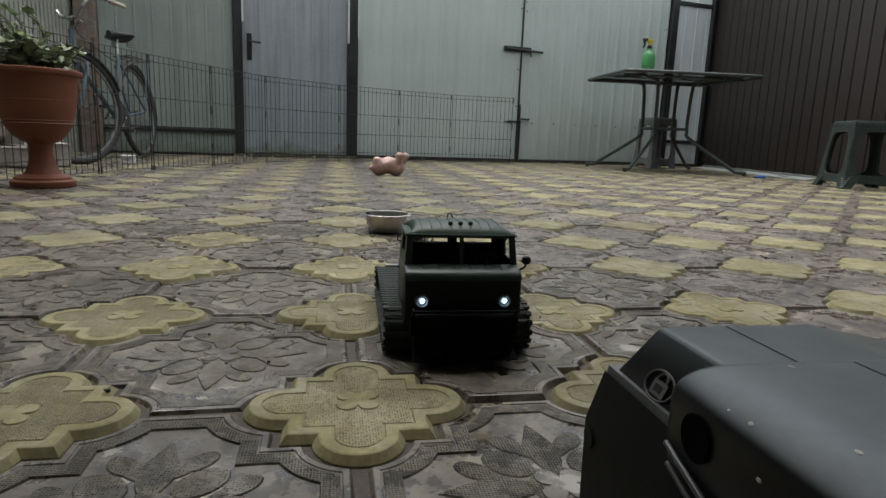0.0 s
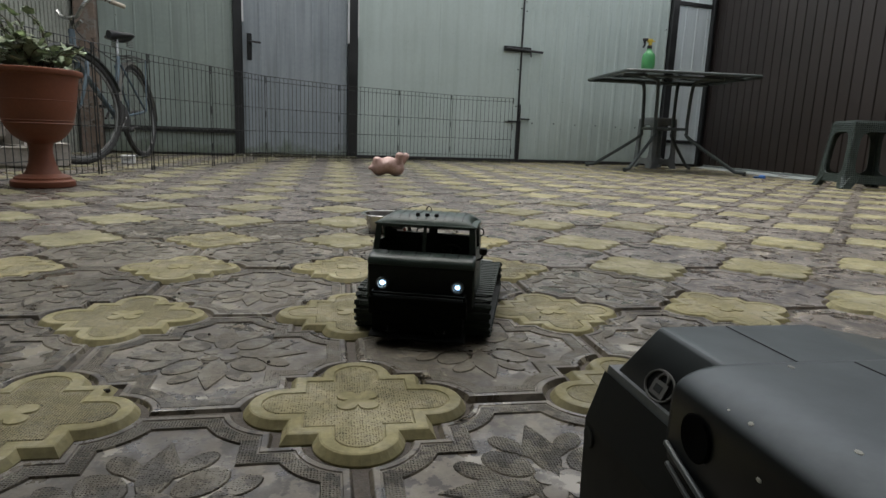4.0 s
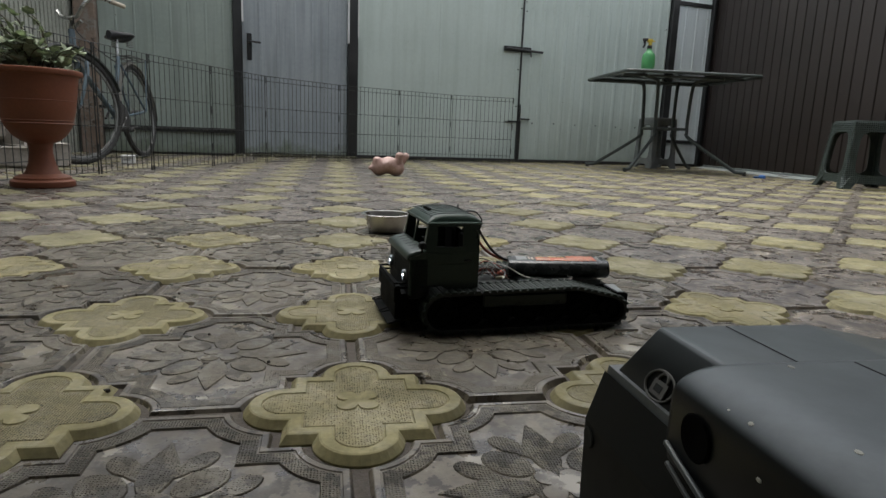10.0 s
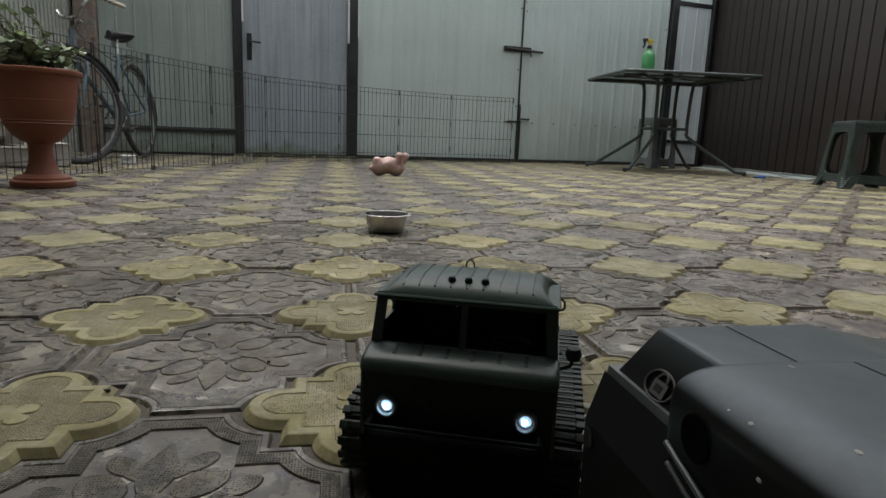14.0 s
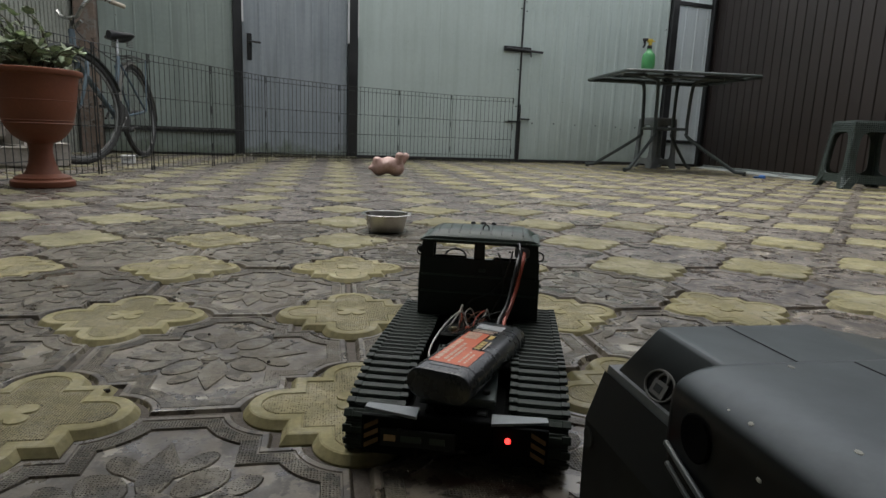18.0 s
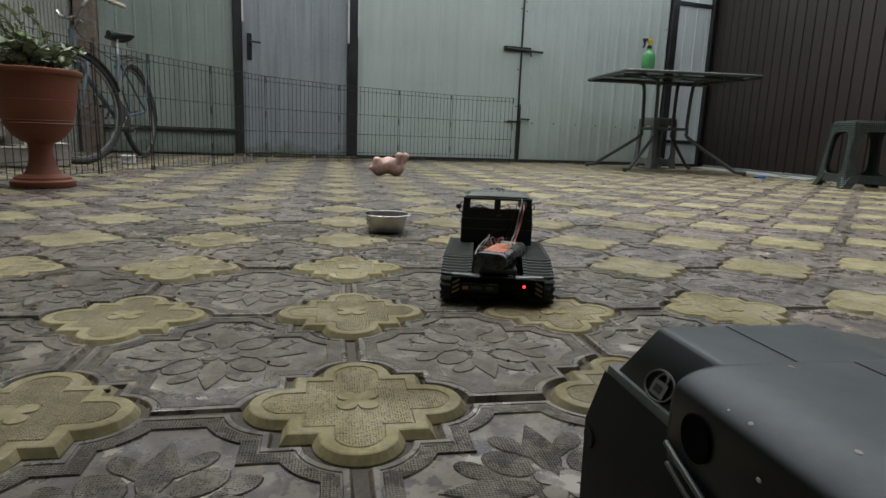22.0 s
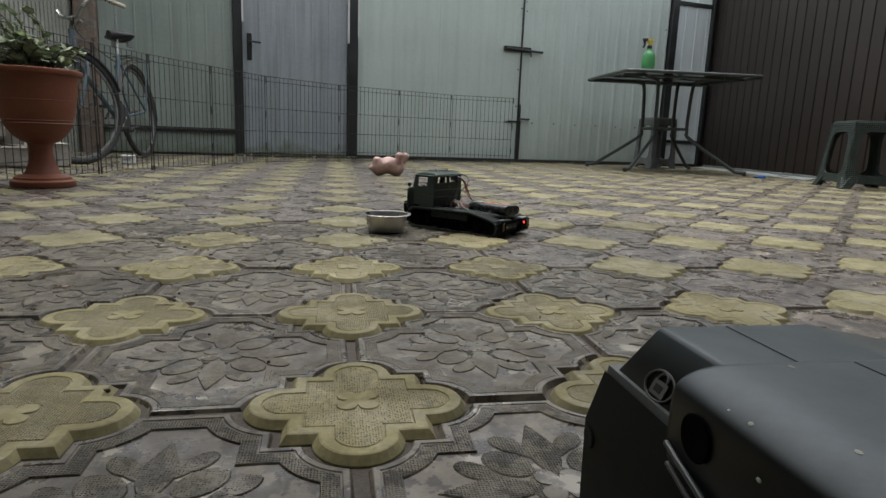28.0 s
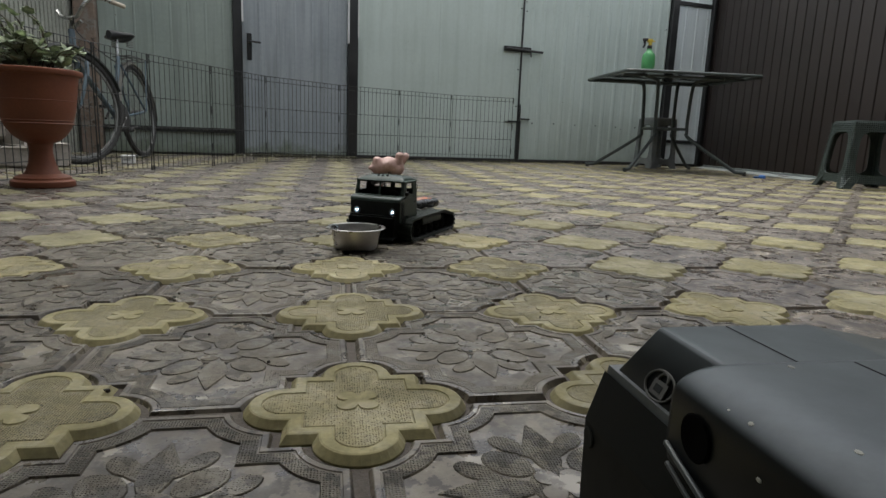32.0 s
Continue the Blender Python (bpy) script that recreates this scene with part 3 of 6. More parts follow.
    for y in (-0.0125, 0, 0.0125):
        bm = bmesh.new()
        lathe(bm, [(0.0028, 0), (0.0030, 0.003), (0.0021, 0.0048), (0, 0.0052)], 12, pose(0.0555, y, 0.1520))
        part("roof_lamp", bm, B, truck, smooth=True)
    bm = bmesh.new()
    tube(bm, bend([(0.010, -0.0085, 0.153), (0.009, -0.0085, 0.1575), (0.0095, -0.0055, 0.1605), (0.010, -0.0025, 0.1575), (0.011, -0.0025, 0.153)], 5), 0.0007, 6)
    part("lifting_ring", bm, B, truck)
    # mirror and grab hooks
    bm = bmesh.new()
    tube(bm, bend([(0.076, 0.066, 0.104), (0.079, 0.073, 0.108), (0.079, 0.0745, 0.113)], 4), 0.0013, 6)
    lathe(bm, [(0, -0.0055), (0.0042, -0.004), (0.0056, 0), (0.0042, 0.004), (0, 0.0055)], 14, pose(0.079, 0.0750, 0.1165))
    part("mirror", bm, B, truck, smooth=True)
    for s in (1, -1):
        bm = bmesh.new()
        tube(bm, bend([(0.004, s * 0.066, 0.134), (0.004, s * 0.0705, 0.132), (0.004, s * 0.0705, 0.126), (0.004, s * 0.066, 0.124)], 4), 0.0009, 6)
        part("grab_hook", bm, B, truck)
    # inside of the cab
    bm = bmesh.new()
    box(bm, 0.066, 0.075, -0.061, 0.061, 0.088, 0.106, 0.002)
    part("dashboard", bm, B, truck)
    for s in (1, -1):
        bm = bmesh.new()
        box(bm, 0.010, 0.034, s * 0.033 - 0.019, s * 0.033 + 0.019, 0.082, 0.092, 0.002)
        box(bm, 0.008, 0.014, s * 0.033 - 0.019, s * 0.033 + 0.019, 0.090, 0.124, 0.002)
        part("seat", bm, B, truck)
    bm = bmesh.new()
    ring = [Vector((0.058, 0.032, 0.1135)) + Matrix.Rotation(radians(-35), 3, "Y") @ Vector((0.0125 * math.cos(a), 0.0125 * math.sin(a), 0)) for a in [2 * math.pi * i / 24 for i in range(24)]]
    tube(bm, ring, 0.0012, 6, True)
    rod(bm, (0.058, 0.032, 0.1135), (0.068, 0.032, 0.100), 0.0016)
    part("steering_wheel", bm, B, truck)
    # chassis
    bm = bmesh.new()
    for s in (1, -1):
        box(bm, -0.214, 0.085, *sorted((s * 0.016, s * 0.024)), 0.032, 0.046, 0.001)
    for x in (-0.20, -0.13, -0.06, 0.02):
        box(bm, x, x + 0.010, -0.020, 0.020, 0.034, 0.044)
    box(bm, -0.060, -0.004, -0.034, 0.034, 0.042, 0.056, 0.002)
    part("chassis", bm, B, truck)
    bm = bmesh.new()
    box(bm, -0.205, -0.085, -0.030, 0.030, 0.046, 0.0535, 0.001)
    tray = part("battery_tray", bm, plain("satin_green_black_tray", (0.045, 0.056, 0.053), 0.30), truck)
    for x, y, r in ((-0.108, 0.0215, 0.0062), (-0.192, -0.022, 0.0030), (-0.180, -0.012, 0.0022)):
        bm = bmesh.new()
        lathe(bm, [(0, 0.0), (r, 0.0), (r, 0.0022), (r * 0.8, 0.0030), (0, 0.0031)], 18, pose(x, y, 0.0534))
        part("bolt_head", bm, B, tray, smooth=True)
    # added block; it darkens the gap under the chassis
    bm = bmesh.new()
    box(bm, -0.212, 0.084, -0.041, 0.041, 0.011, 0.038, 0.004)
    part("belly_pan", bm, SHADED_BLACK, truck)
    # tracks
    for s in (1, -1):
        yc = s * 0.0645
        track = part_track(truck, yc)
    # rear cross plates, mud flaps with stripes, plate, tail lamps
    for s in (1, -1):
        bm = bmesh.new()
        prism(bm, [(-0.229, s * 0.028), (-0.212, s * 0.028), (-0.210, s * 0.070), (-0.2185, s * 0.071)][::s], 0.0440, 0.0460, 0.0003)
        part("rear_bracket", bm, STEEL_GREY, truck)
        bm = bmesh.new()
        box(bm, -0.2265, -0.2235, *sorted((s * 0.030, s * 0.071)), 0.012, 0.043, 0.0005)
        flap = part("mud_flap", bm, SHADED_BLACK, truck)
        for k in range(3):
            bm = bmesh.new()
            z = 0.016 + k * 0.0075
            yi, yo = s * 0.058, s * 0.069
            vs = [(-0.2268, yi, z + 0.006), (-0.2268, yi, z + 0.010), (-0.2268, yo, z + 0.004), (-0.2268, yo, z)]
            f = bm.faces.new([bm.verts.new(v) for v in vs])
            bmesh.ops.solidify(bm, geom=[f], thickness=0.0004)
            part("stripe", bm, HAZARD, flap)
        bm = bmesh.new()
        lathe(bm, [(0.0, 0.0), (0.0022, 0.0), (0.0022, 0.0018), (0.0017, 0.0028), (0, 0.0032)], 18, pose(-0.2262, s * 0.0408, 0.0327, 0, -90, 0))
        part("tail_light", bm, TAILLAMP if s < 0 else TRUCK_BLACK, truck, "lit red tail light" if s < 0 else "unlit dark tail light", smooth=True)
    bm = bmesh.new()
    box(bm, -0.2285, -0.2265, -0.002, 0.056, 0.020, 0.034, 0.0004)
    plate = part("number_plate", bm, B, truck, "black plate with pale characters")
    for y0, w in ((0.044, 0.009), (0.024, 0.016), (0.006, 0.012)):
        bm = bmesh.new()
        box(bm, -0.2291, -0.2285, y0, y0 + w, 0.0245, 0.0295)
        part("character_bar", bm, HAZARD if y0 > 0.04 else TRUCK_GREEN, plate)
    bm = bmesh.new()
    box(bm, -0.224, -0.214, -0.030, 0.030, 0.026, 0.044, 0.001)
    part("rear_beam", bm, SHADED_BLACK, truck)
    make_battery(truck)
    make_wires(truck)
    # the cab leans in a little above the sills
    for ob in truck.children_recursive:
        if ob.name.split(".")[0] in ("window_frame", "back_wall", "ridge", "latch", "windscreen_frame", "roof", "roof_rib", "roof_rim", "roof_lamp", "grab_hook"):
            for v in ob.data.vertices:
                v.co.y *= 1 - 0.045 * min(1.0, max(0.0, (v.co.z - 0.106) / 0.037))
    return truck


WHEELS, LUGS = [], []


def belt(wheels, out):
    """The line of a belt that wraps the wheels, out metres off them: its length, and a function that gives place and outward angle after d metres."""
    raw = []
    for i in range(2880):
        t = 2 * math.pi * i / 2880
        c, s = math.cos(t), math.sin(t)
        w = max(wheels, key=lambda q: q[0] * c + q[1] * s + q[2])
        raw.append((w[0] + (w[2] + out) * c, max(w[1] + (w[2] + out) * s, 0.0040 + out), t))
    line = [0.0]
    for p, q in zip(raw, raw[1:] + raw[:1]):
        line.append(line[-1] + math.hypot(p[0] - q[0], p[1] - q[1]))
    marks = np.array(line)

    def at(d):
        d %= line[-1]
        k = min(int(np.searchsorted(marks, d, "right")) - 1, len(raw) - 1)
        p, q = raw[k], raw[(k + 1) % len(raw)]
        f = (d - line[k]) / max(1e-9, line[k + 1] - line[k])
        x, z = p[0] + (q[0] - p[0]) * f, p[1] + (q[1] - p[1]) * f
        straight = math.hypot(q[0] - p[0], q[1] - p[1]) > 0.004
        return (x, z), math.degrees(math.atan2(-(q[0] - p[0]), q[1] - p[1]) if straight else p[2])
    return line[-1], at


def part_track(truck, yc):
    """An endless belt with cross lugs round wheels."""
    wheels = ((0.050, 0.0285, 0.0255), (-0.135, 0.0300, 0.0270), (-0.196, 0.0230, 0.0200))
    xa, xb, z0, r = -0.196, 0.050, 0.0285, 0.0255
    bm = bmesh.new()
    W = 0.0220
    (far, over), (near, under) = belt(wheels, 0.0), belt(wheels, -0.003)
    outer, inner = [over(far * i / 96) for i in range(96)], [under(near * i / 96) for i in range(96)]
    vs = [[bm.verts.new((p[0], yc + y, p[1])) for (p, a), y in ((o, -W), (o, W), (i, W), (i, -W))] for o, i in zip(outer, inner)]
    for a, b in zip(vs, vs[1:] + vs[:1]):
        for k in range(4):
            bm.faces.new((a[k], a[(k + 1) % 4], b[(k + 1) % 4], b[k]))
    track = part("track", bm, RUBBER, truck, "black rubber track with cross lugs")
    lug = bmesh.new()
    box(lug, -0.0043, 0.0043, -W - 0.0004, W + 0.0004, -0.0004, 0.0016, 0.0006)
    box(lug, -0.0034, 0.0016, -W + 0.0004, W - 0.0004, 0.0014, 0.0026, 0.0007)
    for e in (1, -1):
        box(lug, -0.0034, 0.0030, *sorted((e * (W - 0.0050), e * (W + 0.0020))), 0.0008, 0.0034, 0.0006)
    me = bpy.data.meshes.new("lug")
    bmesh.ops.recalc_face_normals(lug, faces=lug.faces)
    lug.to_mesh(me)
    lug.free()
    me.materials.append(LUG_RUBBER)
    for i in range(60):
        p, a = over(far * i / 60)
        ob = new("lug", me)
        ob.parent = track
        ob.matrix_basis = pose(p[0], yc, p[1], 0, 90 - a, 0)
        LUGS.append((ob, far * i / 60, yc, over))
    s = 1 if yc > 0 else -1
    for x, rr in [(xa, 0.0165), (xb, 0.0215)] + [(-0.150 + 0.040 * k, 0.0165) for k in range(5)]:
        bm = bmesh.new()
        zc = {xa: 0.0230, xb: z0}.get(x, 0.0065 + rr)
        lathe(bm, [(0, -0.016), (rr * 0.92, -0.016), (rr, -0.014), (rr, 0.013), (rr * 0.86, 0.0155), (rr * 0.78, 0.011), (rr * 0.32, 0.011), (rr * 0.28, 0.0165), (0, 0.017)], 22)
        for k in range(6):
            q = k * math.pi / 3
            rod(bm, (rr * 0.55 * math.cos(q), rr * 0.55 * math.sin(q), 0.010), (rr * 0.55 * math.cos(q), rr * 0.55 * math.sin(q), 0.0135), rr * 0.13, 7)
        ob = part("road_wheel", bm, SHADED_BLACK, truck, smooth=True, at=pose(x, yc, zc, -90 * s, 0, 0))
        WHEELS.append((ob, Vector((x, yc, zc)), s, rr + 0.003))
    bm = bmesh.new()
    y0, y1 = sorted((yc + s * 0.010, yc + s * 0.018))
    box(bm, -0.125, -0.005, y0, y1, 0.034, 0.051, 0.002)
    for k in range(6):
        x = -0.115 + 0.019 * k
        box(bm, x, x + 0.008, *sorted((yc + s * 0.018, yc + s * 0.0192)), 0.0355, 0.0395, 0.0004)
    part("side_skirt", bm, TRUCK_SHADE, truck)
    # added box; blocks the view between the wheels, dark as the shade there
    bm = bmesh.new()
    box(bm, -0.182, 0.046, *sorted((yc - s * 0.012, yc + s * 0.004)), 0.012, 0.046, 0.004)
    part("track_frame", bm, SHADED_BLACK, truck)
    return track


BATTERY = pose(-0.150, -0.007, 0.0665, 0, 1.5, -16.5)


def make_battery(truck):
    bm = bmesh.new()
    half, L = 0.0300, 0.074
    prof = [(half * 0.55 + 0.0125 * math.cos(a) - 0.002, 0.0125 * math.sin(a)) for a in [radians(-90 + 15 * i) for i in range(13)]]
    prof += [(-x, y) for x, y in prof[::-1]]
    prism(bm, prof, -L, L, 0.0, Matrix(((0, 0, 1, 0), (1, 0, 0, 0), (0, 1, 0, 0), (0, 0, 0, 1))))
    bmesh.ops.bevel(bm, geom=[e for e in bm.edges if abs(e.verts[0].co.x - e.verts[1].co.x) < 1e-6], offset=0.0022, segments=2, affect="EDGES", profile=0.5)
    bat = part("battery_pack", bm, SHRINK, truck, "black battery pack with an orange label", smooth=True, at=BATTERY)
    bm = bmesh.new()
    box(bm, -0.056, 0.032, -0.0040, 0.0165, 0.0125, 0.0129)
    box(bm, -0.056, -0.016, -0.0165, -0.0040, 0.0125, 0.0129)
    lab = part("battery_label", bm, ORANGE_PRINT, bat, "orange and cream printed label")
    ochre = plain("ochre_label_print", (0.50, 0.36, 0.12), 0.35)
    foil = plain("silver_wrap", (0.34, 0.35, 0.36), 0.28)
    rng = random.Random(6)
    bars = []
    for y, tall, x0, x1 in ((0.0105, 0.0040, -0.050, 0.006), (0.0045, 0.0026, -0.048, -0.006), (0.0005, 0.0020, -0.052, -0.014), (-0.0075, 0.0016, -0.050, -0.024), (-0.0120, 0.0016, -0.050, -0.030)):
        x = x0
        while x < x1:
            w = rng.uniform(0.0022, 0.0048)
            bars.append((x, x + w, y, y + tall))
            x += w + rng.uniform(0.0010, 0.0022)
    bars += [(0.012 + 0.0032 * k, 0.0140 + 0.0032 * k, 0.002, 0.0145) for k in range(6)]
    for x0, x1, y0, y1 in bars:
        bm = bmesh.new()
        box(bm, x0, x1, y0, y1, 0.0129, 0.0131)
        part("print_bar", bm, PALE_PRINT, lab)
    spots = [(-0.012 + 0.0062 * k, -0.0075 + 0.0062 * k, -0.0098, -0.0048, ochre) for k in range(4)]
    spots += [(0.019, 0.030, -0.0105, -0.0060, ochre), (-0.010, 0.012, -0.0130, -0.0118, PALE_PRINT), (0.046, 0.061, -0.010, 0.015, foil), (0.036, 0.0385, -0.006, 0.014, PALE_PRINT), (0.041, 0.0425, -0.008, 0.013, PALE_PRINT), (-0.063, -0.0585, -0.012, 0.013, STEEL_GREY)]
    for x0, x1, y0, y1, mat in spots:
        bm = bmesh.new()
        box(bm, x0, x1, y0, y1, 0.0125, 0.0129)
        part("print_bar", bm, mat, bat)
    for x in (-0.056, -0.012, 0.052):
        bm = bmesh.new()
        prof2 = [(y * 1.012, z * 1.03) for y, z in prof]
        prism(bm, prof2, x - 0.0007, x + 0.0007, 0.0, Matrix(((0, 0, 1, 0), (1, 0, 0, 0), (0, 1, 0, 0), (0, 0, 0, 1))))
        part("wrap_band", bm, SHRINK, bat)


def make_wires(truck):
    def wire(name, mat, r, pts):
        bm = bmesh.new()
        tube(bm, bend(pts, 6), r, 6)
        part(name, bm, mat, truck, smooth=True)

    wire("red_wire", WIRE_RED, 0.0021, [(0.000, -0.048, 0.1335), (-0.010, -0.048, 0.1330), (-0.025, -0.046, 0.123), (-0.035, -0.042, 0.102), (-0.048, -0.037, 0.0865), (-0.066, -0.032, 0.0765), (-0.086, -0.030, 0.0715)])
    wire("black_wire", WIRE_BLACK, 0.0019, [(0.000, -0.044, 0.1350), (-0.011, -0.044, 0.1355), (-0.030, -0.041, 0.126), (-0.042, -0.037, 0.106), (-0.055, -0.033, 0.0885), (-0.068, -0.027, 0.0780), (-0.086, -0.025, 0.0725)])
    wire("black_wire", WIRE_BLACK, 0.0012, [(0.001, -0.040, 0.1385), (-0.014, -0.042, 0.1455), (-0.030, -0.043, 0.1440), (-0.040, -0.044, 0.132), (-0.036, -0.042, 0.117), (-0.024, -0.038, 0.103), (-0.014, -0.034, 0.085), (-0.014, -0.028, 0.060)])
    wire("black_wire", WIRE_BLACK, 0.0009, [(0.002, -0.020, 0.131), (-0.007, -0.023, 0.127), (-0.011, -0.028, 0.108), (-0.006, -0.026, 0.088), (-0.012, -0.014, 0.062)])
    wire("black_wire", WIRE_BLACK, 0.0010, [(0.000, -0.036, 0.1345), (-0.009, -0.034, 0.126), (-0.010, -0.026, 0.102), (-0.007, -0.012, 0.086), (-0.006, 0.006, 0.078), (-0.010, 0.016, 0.060)])
    wire("grey_wire", WIRE_WHITE, 0.0009, [(-0.040, 0.006, 0.060), (-0.046, 0.012, 0.076), (-0.060, 0.021, 0.074), (-0.080, 0.032, 0.063), (-0.110, 0.036, 0.0565), (-0.142, 0.031, 0.0555), (-0.160, 0.027, 0.0565), (-0.154, 0.022, 0.0590)])
    wire("grey_wire", WIRE_WHITE, 0.0009, [(-0.022, 0.016, 0.060), (-0.034, 0.013, 0.080), (-0.044, 0.016, 0.074), (-0.056, 0.022, 0.066), (-0.050, 0.029, 0.0575)])
    brown, ivory = plain("brown_wire", (0.085, 0.040, 0.022), 0.45), plain("ivory_connector", (0.46, 0.42, 0.26), 0.45)
    rng = random.Random(41)
    for k in range(12):
        x, y = -0.012 - 0.010 * rng.random(), rng.uniform(-0.024, 0.024)
        peak, reach = rng.uniform(0.062, 0.078), rng.uniform(0.024, 0.052)
        y1, y2 = y + rng.uniform(-0.014, 0.014), rng.uniform(-0.018, 0.022)
        kind, mat = (("red_wire", WIRE_RED), ("brown_wire", brown), ("grey_wire", WIRE_WHITE), ("black_wire", WIRE_BLACK), ("brown_wire", brown))[k % 5]
        wire(kind, mat, 0.0008, [(x, y, 0.0562), (x - 0.3 * reach, y1, peak), (x - 0.7 * reach, (y1 + y2) / 2 + rng.uniform(-0.008, 0.008), peak - 0.004), (x - reach, y2, 0.0575)])
    for x, y, z, turn, mat, name in ((-0.058, 0.003, 0.0625, 25, WIRE_RED, "red_connector"), (-0.050, 0.020, 0.0585, -30, ivory, "ivory_connector")):
        bm = bmesh.new()
        box(bm, -0.0065, 0.0065, -0.0026, 0.0026, -0.0022, 0.0022, 0.0007, pose(x, y, z, 0, 12, turn))
        part(name, bm, mat, truck)
    bm = bmesh.new()
    box(bm, -0.007, 0.020, -0.054, -0.038, 0.1280, 0.1395, 0.003, seg=2)
    part("receiver", bm, plain("grey_tape", (0.13, 0.13, 0.135), 0.3), truck, "grey taped receiver bundle in the rear window", smooth=True)


truck = make_truck()


def make_bowl():
    bm = bmesh.new()
    lathe(bm, [(0, 0.0), (0.041, 0.0), (0.045, 0.002), (0.047, 0.006), (0.0535, 0.036), (0.0565, 0.0455), (0.0640, 0.0463), (0.0652, 0.0475), (0.0640, 0.0488), (0.0560, 0.0478), (0.0520, 0.036), (0.0455, 0.0055), (0, 0.0035)], 64)
    b = part("bowl", bm, worn("brushed_stainless_steel", (0.42, 0.41, 0.39), (0.55, 0.54, 0.52), (0.22, 0.38), 12, 200, 0.05, 0.0003, 1.0), smooth=True)
    return tagged(b, "round stainless steel dog bowl with a flared rim", "bowl")


bowl = make_bowl()


# ---------- things in the yard ----------
TERRACOTTA = worn("matt_terracotta_plastic", (0.138, 0.042, 0.019), (0.198, 0.062, 0.028), (0.5, 0.75), 7, 120, 0.1, 0.0005)
LEAF_GREEN = worn("grey_green_leaf", (0.20, 0.26, 0.145), (0.43, 0.48, 0.33), (0.45, 0.7), 60, 300, 0.2, 0.0005)
STEM = worn("dry_olive_stem", (0.06, 0.055, 0.03), (0.13, 0.11, 0.065), (0.7, 0.9), 40, 300, 0.3, 0.0005)
WIRE = worn("dark_coated_wire", (0.012, 0.014, 0.014), (0.028, 0.03, 0.03), (0.35, 0.55), 40, 300, 0.1, 0.0003)
TABLE_PAINT = worn("dark_grey_green_painted_steel", (0.036, 0.047, 0.044), (0.060, 0.073, 0.069), (0.32, 0.5), 20, 200, 0.15, 0.0004)
GREY_PLASTIC = worn("faded_grey_plastic", (0.14, 0.155, 0.155), (0.20, 0.215, 0.215), (0.4, 0.6), 15, 200, 0.15, 0.0005)
GREEN_PLASTIC = worn("dark_green_plastic", (0.021, 0.033, 0.028), (0.036, 0.050, 0.044), (0.35, 0.5), 30, 160, 0.3, 0.001)


def weave(mat, scale, depth):
    """Moulded basket-weave relief."""
    t = mat.node_tree
    v, c, b = t.nodes.new("ShaderNodeTexVoronoi"), t.nodes.new("ShaderNodeTexCoord"), t.nodes.new("ShaderNodeBump")
    v.inputs["Scale"].default_value, v.inputs["Randomness"].default_value = scale, 0.12
    b.inputs["Strength"].default_value, b.inputs["Distance"].default_value, b.invert = 1.0, depth, True
    t.links.new(c.outputs["Object"], v.inputs["Vector"])
    t.links.new(v.outputs["Distance"], b.inputs["Height"])
    t.links.new(b.outputs[0], t.nodes["Principled BSDF"].inputs["Normal"])


weave(GREEN_PLASTIC, 75, 0.006)
TYRE = worn("worn_grey_tyre_rubber", (0.014, 0.014, 0.014), (0.04, 0.04, 0.038), (0.6, 0.85), 30, 300, 0.3, 0.0006)
CHROME = worn("dull_chrome", (0.30, 0.31, 0.31), (0.48, 0.48, 0.46), (0.2, 0.4), 30, 200, 0.05, 0.0003, 1.0)
RIM_STEEL = worn("tarnished_steel", (0.12, 0.125, 0.12), (0.23, 0.235, 0.225), (0.45, 0.65), 20, 200, 0.1, 0.0003, 0.5)
BLUE_PAINT = worn("chalky_blue_bicycle_paint", (0.055, 0.090, 0.115), (0.115, 0.155, 0.180), (0.4, 0.65), 18, 200, 0.2, 0.0004)
PALE_GUARD, DARK_GUARD = plain("faded_cream_grey_paint", (0.24, 0.235, 0.21), 0.5), plain("grimy_black_green_paint", (0.045, 0.052, 0.048), 0.45)
SADDLE_SKIN = plain("black_vinyl", (0.014, 0.014, 0.015), 0.45)


